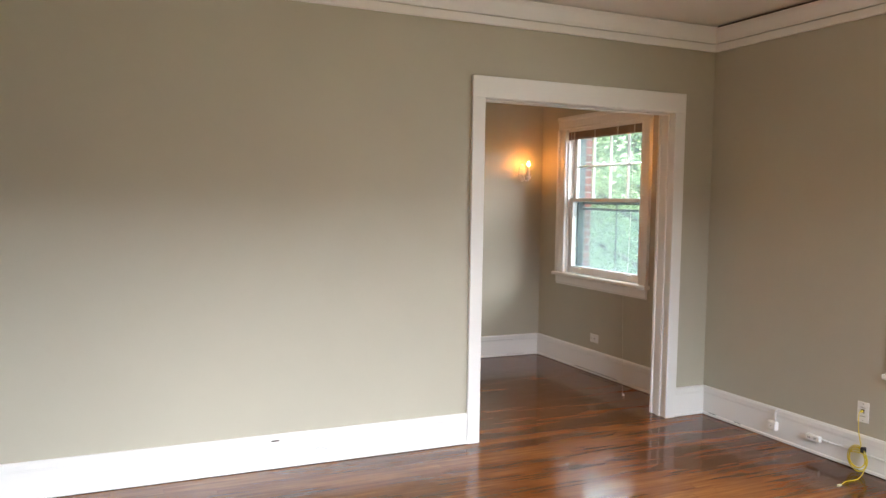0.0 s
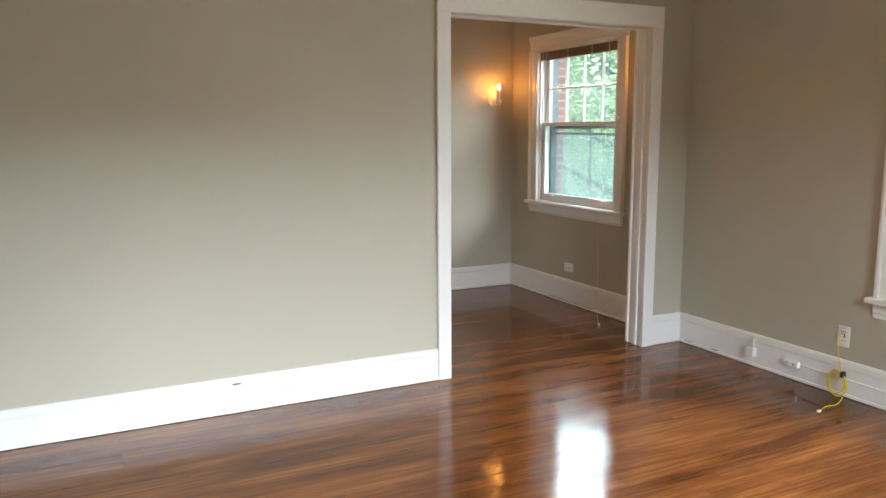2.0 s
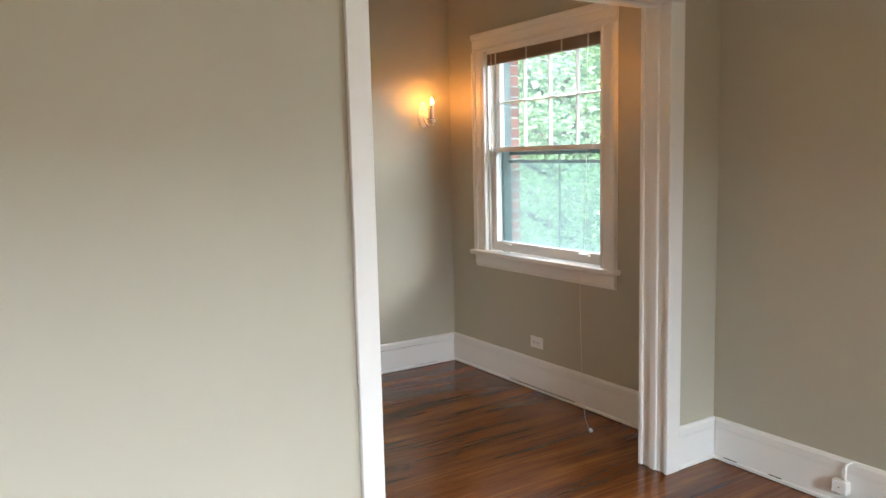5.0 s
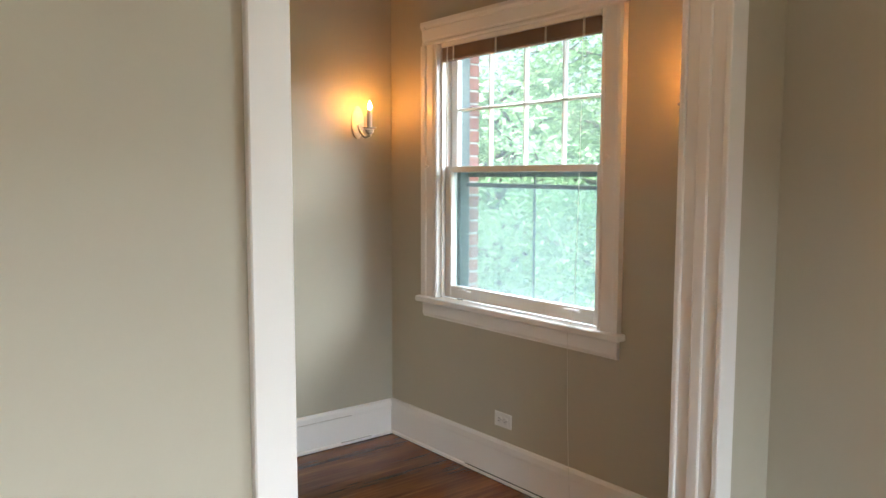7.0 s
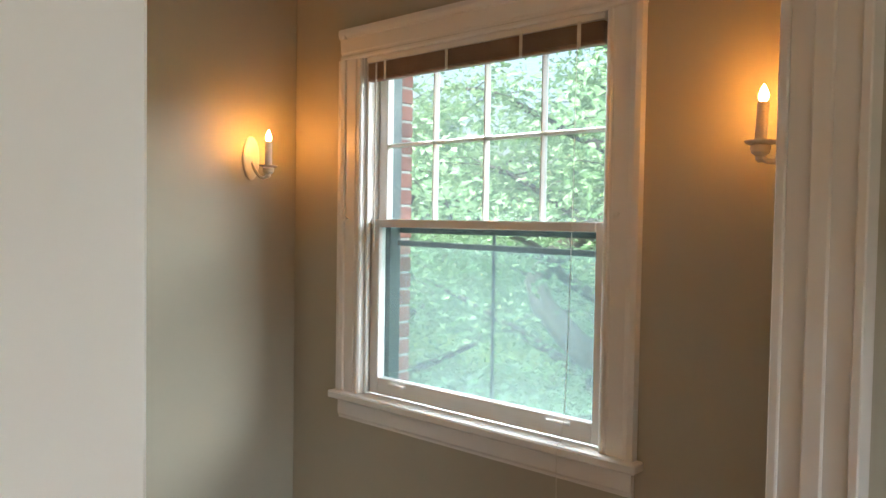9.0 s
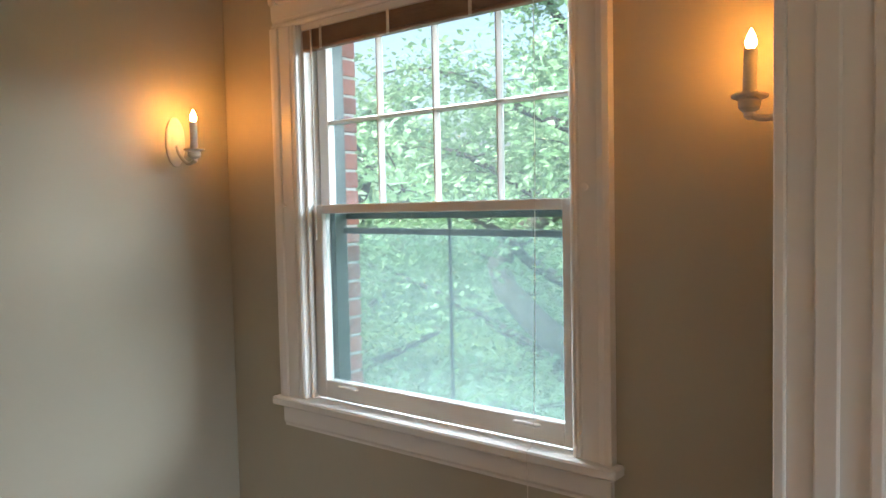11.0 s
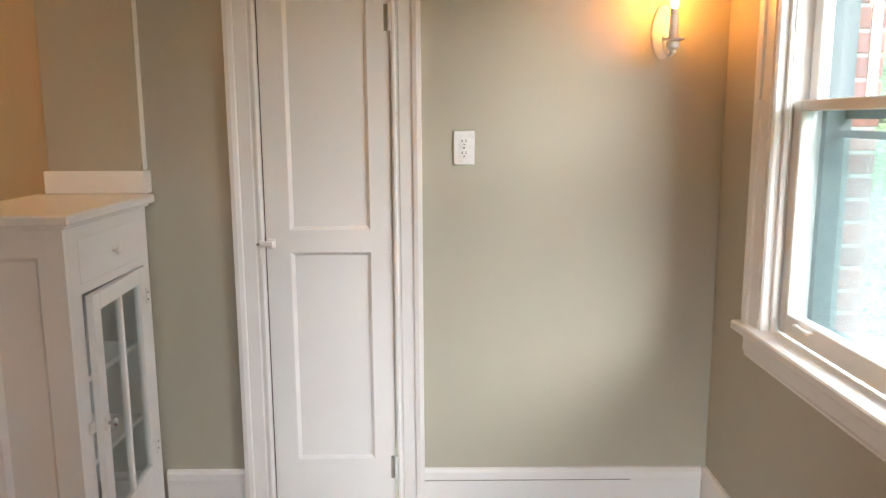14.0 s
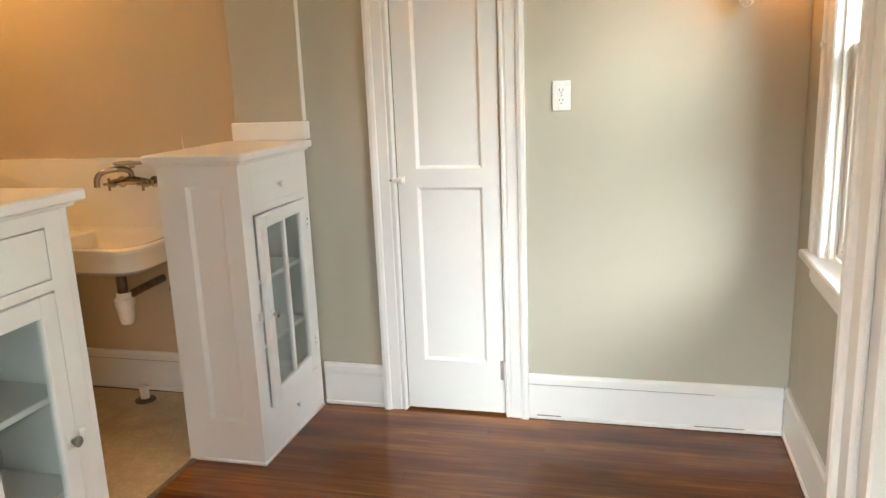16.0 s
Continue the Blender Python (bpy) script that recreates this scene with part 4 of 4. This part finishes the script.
jb = thing("junction_box", (3.878, 3.44, 0.09), "small white surface junction box on the baseboard", "junction box")
part("box", boxes((3.846, XE - 0.0145, 3.412, 3.472, 0.066, 0.118), bev=0.003), PLASTIC, jb)
part("conduit", tube(bmesh.new(), bend([(3.866, 3.428, 0.118), (3.866, 3.428, 0.165), (3.868, 3.425, 0.185), (3.880, 3.412, 0.194), (3.893, 3.402, 0.196)], 5), 0.0055, 8), PLASTIC, jb, smooth=True)
part("screw", lathe(bmesh.new(), [(0.003, 0), (0.0025, 0.001)], (3.846, 3.442, 0.092), (-1, 0, 0), 8), SLOT, jb)
so = thing("surface_outlet", (3.87, 3.15, 0.098), "white surface-mounted double outlet on the baseboard", "outlet")
part("box", boxes((3.850, XE - 0.0145, 3.105, 3.195, 0.082, 0.116), bev=0.003), PLASTIC, so)
for y in (3.13, 3.17):
    part("slot", boxes((3.8488, 3.8505, y - 0.006, y - 0.003, 0.094, 0.106), (3.8488, 3.8505, y + 0.003, y + 0.006, 0.094, 0.106)), SLOT, so)
part("raceway", boxes((3.870, XE - 0.0145, 1.6, 3.1045, 0.094, 0.104), bev=0.002), PLASTIC, so, "thin white wire channel")

sw = thing("light_switch", (XW, 3.02, 1.09), "white toggle light switch by the hall doorway", "light switch")
part("cover_plate", boxes((XW + 0.001, XW + 0.007, 2.985, 3.055, 1.033, 1.147), bev=0.0025), PLASTIC, sw)
part("toggle", boxes((XW + 0.007, XW + 0.020, 3.015, 3.025, 1.085, 1.105), bev=0.002), PLASTIC, sw)

# worn spots in the trim
for x0, x1, z0, z1, y in ((2.86, 3.62, 0.1558, 0.1567, YD - 0.0172), (2.92, 3.02, 0.0185, 0.021, YD - 0.0186), (3.55, 3.74, 0.0182, 0.0200, YD - 0.0188), (0.62, 1.36, 0.1575, 0.159, YD - 0.0174), (0.35, 2.0, 0.1520, 0.1525, YA - 0.0176)):
    structure("trim", boxes((x0, x1, y, y + 0.004, z0, z1)), EDGE, "dark open joint along the white baseboard", "joint")
# a thin dark line where the kitchen baseboard meets the vinyl
structure("trim", boxes((0.3, 1.6, YD - 0.0215, YD - 0.0195, 0.0032, 0.0075)), GAP, "thin dark strip along the foot of the kitchen baseboard", "joint")
for y0, y1, z in ((3.71, 3.77, 0.0215), (3.93, 4.00, 0.0215), (5.0, 5.6, 0.0205)):
    structure("trim", boxes((XE - 0.0190, XE - 0.014, y0, y1, z, z + 0.002)), GAP, "dark open joint along the white baseboard", "joint")
structure("trim", boxes((0.925, 0.965, YA - 0.0178, YA - 0.0165, 0.149, 0.156)), GAP, "dark chip in the baseboard joint", "chip")

# ---- outdoors ----
structure("wall_outside", wall_with_holes("x", 4.062, 4.184, YS, 9.0, -3.4, 4.2, [(W0 - 0.045, 5.871, WS - 0.05, WH + 0.03), (V0 - 0.02, V1 + 0.02, VS - 0.02, VH + 0.02)]), MORTAR, "mortar backing of the outside brick wall", "wall")
bricks = thing("brick_wall", (4.15, 5.95, 0.7), "red brick window surround with pale mortar", "brick wall", kind="structure")
bm = boxes((0, 0.098, 0, 0.196, 0, 0.0575), bev=0.003)
stretcher = finish("brick", bm, BRICK)
bm = boxes((0, 0.098, 0, 0.094, 0, 0.0575), bev=0.003)
header = finish("brick", bm, BRICK)
for side, edge in ((1, 5.866), (-1, W0 - 0.040)):
    for k in range(23):
        z = 0.66 + k * 0.0675
        for me, off in (((stretcher, 0.0), (stretcher, 0.206)) if k % 2 else ((header, 0.0), (stretcher, 0.104), (header, 0.310))):
            ln = 0.196 if me is stretcher else 0.094
            b = new("brick", me)
            b.parent = bricks
            b.matrix_parent_inverse = Matrix.Translation(-bricks.location)
            y = edge + off if side > 0 else edge - off - ln
            b.location = (4.093 + random.uniform(-0.001, 0.002), y + random.uniform(-0.002, 0.002), z)
structure("window_ledge", boxes((4.102, 4.26, W0 - 0.10, 5.93, WS - 0.075, WS - 0.012), bev=0.006), MORTAR, "pale stone ledge outside the window", "ledge")
GZ = -3.4
bm = bmesh.new()
vs = [bm.verts.new((x, y, GZ)) for x, y in ((-400, -400), (900, -400), (900, 900), (-400, 900))]
bm.faces.new(vs)
structure("ground", bm, GRASS, "green lawn outside the house", "lawn")


def leaves_mesh(name, centers, per, spread, size, mat, rng):
    """Many small bent leaves, in clumps round the centres."""
    c = np.repeat(np.array(centers), per, axis=0)
    n = len(c)
    d = rng.normal(size=(n, 3))
    d /= np.linalg.norm(d, axis=1)[:, None]
    pos = c + d * (rng.random((n, 1)) ** 0.5) * np.array(spread)
    ax = rng.normal(size=(n, 3)) * np.array((1, 1, 0.45))
    ax /= np.linalg.norm(ax, axis=1)[:, None]
    nr = rng.normal(size=(n, 3)) * 0.6 + np.array((0, 0, 1.0))
    side = np.cross(ax, nr)
    side /= np.linalg.norm(side, axis=1)[:, None]
    nr = np.cross(side, ax)
    s = size * (0.6 + 0.8 * rng.random((n, 1)))
    v = np.stack([pos - ax * s * 0.5, pos + side * s * 0.33 + nr * s * 0.08, pos + ax * s * 0.6 - nr * s * 0.10, pos - side * s * 0.33 + nr * s * 0.08], axis=1).reshape(-1, 3)
    i = np.arange(n) * 4
    f = np.stack([i, i + 1, i + 2, i, i + 2, i + 3], axis=1).reshape(-1, 3)
    me = bpy.data.meshes.new(name)
    me.from_pydata(v.tolist(), [], f.tolist())
    me.materials.append(mat)
    return me


def tree(x, y, h, spread, seed, per, size, label, lean=(0.0, 0.0), low=0.35):
    rng = np.random.default_rng(seed)
    t = thing("tree", (x, y, GZ), label, "tree")
    bm = bmesh.new()
    top = Vector((x + lean[0] * h, y + lean[1] * h, GZ + h * 0.8))
    base = Vector((x, y, GZ))
    trunk = [base.lerp(top, k / 7) + Vector((rng.normal() * 0.08, rng.normal() * 0.08, 0)) * k for k in range(8)]
    r0 = 0.028 * h
    tube(bm, bend(trunk, 4), [r0 * (1 - 0.85 * k / 28) for k in range(29)], 10)
    tips = []
    for k in range(16):
        f = low + (0.95 - low) * k / 15
        p = base.lerp(top, f) + Vector((rng.normal(), rng.normal(), 0)) * 0.03
        a = k * 2.4 + rng.random()
        ln = spread * (1.1 - 0.7 * f) * (0.75 + 0.4 * rng.random())
        q = [p, p + Vector((math.cos(a), math.sin(a), 0.45)) * ln * 0.35, p + Vector((math.cos(a + 0.2), math.sin(a + 0.2), 0.5)) * ln * 0.7, p + Vector((math.cos(a + 0.1), math.sin(a + 0.1), 0.42)) * ln]
        b = bend(q, 4)
        tube(bm, b, [r0 * 0.42 * (1 - f * 0.6) * (1 - 0.85 * i / (len(b) - 1)) + 0.006 for i in range(len(b))], 7)
        for i in range(4, len(b), 2):
            tips.append(tuple(b[i]))
            for _ in range(2):
                a2 = rng.random() * 6.28
                e = b[i] + Vector((math.cos(a2), math.sin(a2), rng.normal() * 0.35)) * ln * 0.32
                tube(bm, [b[i], (b[i] + e) / 2 + Vector((0, 0, 0.06)), e], [0.011, 0.007, 0.003], 5)
                tips += [tuple(e), tuple((b[i] + e) / 2)]
    part("trunk", bm, BARK, t, "dark rough bark", True)
    me = leaves_mesh("crown", tips, per, (0.55, 0.55, 0.38), size, LEAF, rng)
    ob = new("crown", me)
    ob.parent = t
    ob.matrix_parent_inverse = Matrix.Translation(-t.location)
    tagged(ob, "bright green summer leaves")
    return t


tree(9.2, 7.1, 9.2, 3.3, 3, 60, 0.078, "leafy green tree with dark leaning trunk near the house", (0.03, 0.10), 0.25)
tree(11.0, 13.0, 8.0, 3.4, 7, 50, 0.085, "tall leafy green tree on the lawn", (-0.04, -0.03), 0.25)
tree(15.0, 10.0, 9.6, 3.8, 11, 60, 0.10, "broad leafy green tree farther off on the lawn", (0.0, 0.05), 0.2)
tree(16.0, 18.5, 8.0, 4.2, 19, 50, 0.12, "broad green tree behind the others", (0.0, 0.0), 0.2)
rng = np.random.default_rng(5)
far = [(24 + 8 * rng.random(), -25 + 75 * rng.random(), GZ + 0.3 + 8.6 * rng.random() ** 1.2) for _ in range(640)]
ob = new("woods", leaves_mesh("woods", far, 55, (1.6, 1.6, 1.2), 0.42, LEAF_FAR, rng))
tagged(ob, "distant green woods beyond the lawn", "woods", kind="stuff")
near = [(7.5 + 6.5 * rng.random(), 4 + 15 * rng.random(), GZ + 0.3 + 3.0 * rng.random() ** 1.5) for _ in range(260)]
ob = new("shrubs", leaves_mesh("shrubs", near, 110, (0.7, 0.7, 0.5), 0.085, LEAF, rng))
tagged(ob, "green shrubs growing below the window", "shrub", kind="stuff")

# ---- floors: strips of oak ----
floor = thing("floor", (1.7, 2.3, 0), "glossy reddish-brown varnished oak strip floor", "floor", kind="structure")
part("subfloor", boxes((XW - 0.14, XE + 0.002, YS, YD + 0.15, -0.06, -0.0185)), GAP, floor)
structure("floor_hall", boxes((-1.8, XW - 0.001, 2.4, YA - 0.002, -0.018, -0.001)), FLOOR, "dark varnished hall floor", "floor")
structure("floor_kitchen", boxes((-1.0, XK - 0.012, YB, YD, -0.018, 0.003)), VINYL, "worn cream vinyl kitchen floor", "floor")
structure("floor_threshold", boxes((XK - 0.0115, XK + 0.010, YB, YD - 0.001, -0.018, 0.0055), bev=0.003), EDGE, "thin dark wooden floor edge strip", "threshold")
PITCH, WIDE = 0.0575, 0.0572
rng = random.Random(4)
plank_mesh = {}


def plank(length):
    key = round(length * 5)
    if key not in plank_mesh:
        plank_mesh[key] = finish("plank", boxes((0, key / 5 - 0.0008, 0, WIDE, -0.018, 0)), FLOOR)
    return plank_mesh[key], key / 5


rest = bmesh.new()
y = YS + 0.001
count = 0
while y < YD - 0.01:
    mid = y + PITCH / 2
    if mid < YA - 0.002:
        xa, xb = XW + 0.001, XE - 0.005
    elif mid < YB + 0.002:
        xa, xb = O0 + 0.001, O1 - 0.001
    else:
        xa, xb = XK + 0.011, XE - 0.005
    x = xa
    first = True
    while x < xb - 0.01:
        ln = rng.choice((1.0, 1.4, 1.8, 2.2)) * (0.6 if first else 1.0)
        first = False
        if xb - x - ln < 0.45:
            ln = xb - x
        if mid > 1.0 and count < 300:
            me, real = plank(max(0.2, ln))
            ob = new("plank", me)
            ob.parent = floor
            ob.matrix_parent_inverse = Matrix.Translation(-floor.location)
            ob.location = (x, y, rng.uniform(-0.0003, 0))
            ob.scale = (ln / real, 1, 1)
            ob.rotation_euler = (radians(rng.gauss(0, 0.13)), 0, 0)
            count += 1
        else:
            box(rest, x, x + ln - 0.0008, y, y + WIDE, -0.018, rng.uniform(-0.0003, 0))
        x += ln
    y += PITCH
ob = part("far_planks", rest, FLOOR_REST, floor)
tagged(ob, kind="stuff")
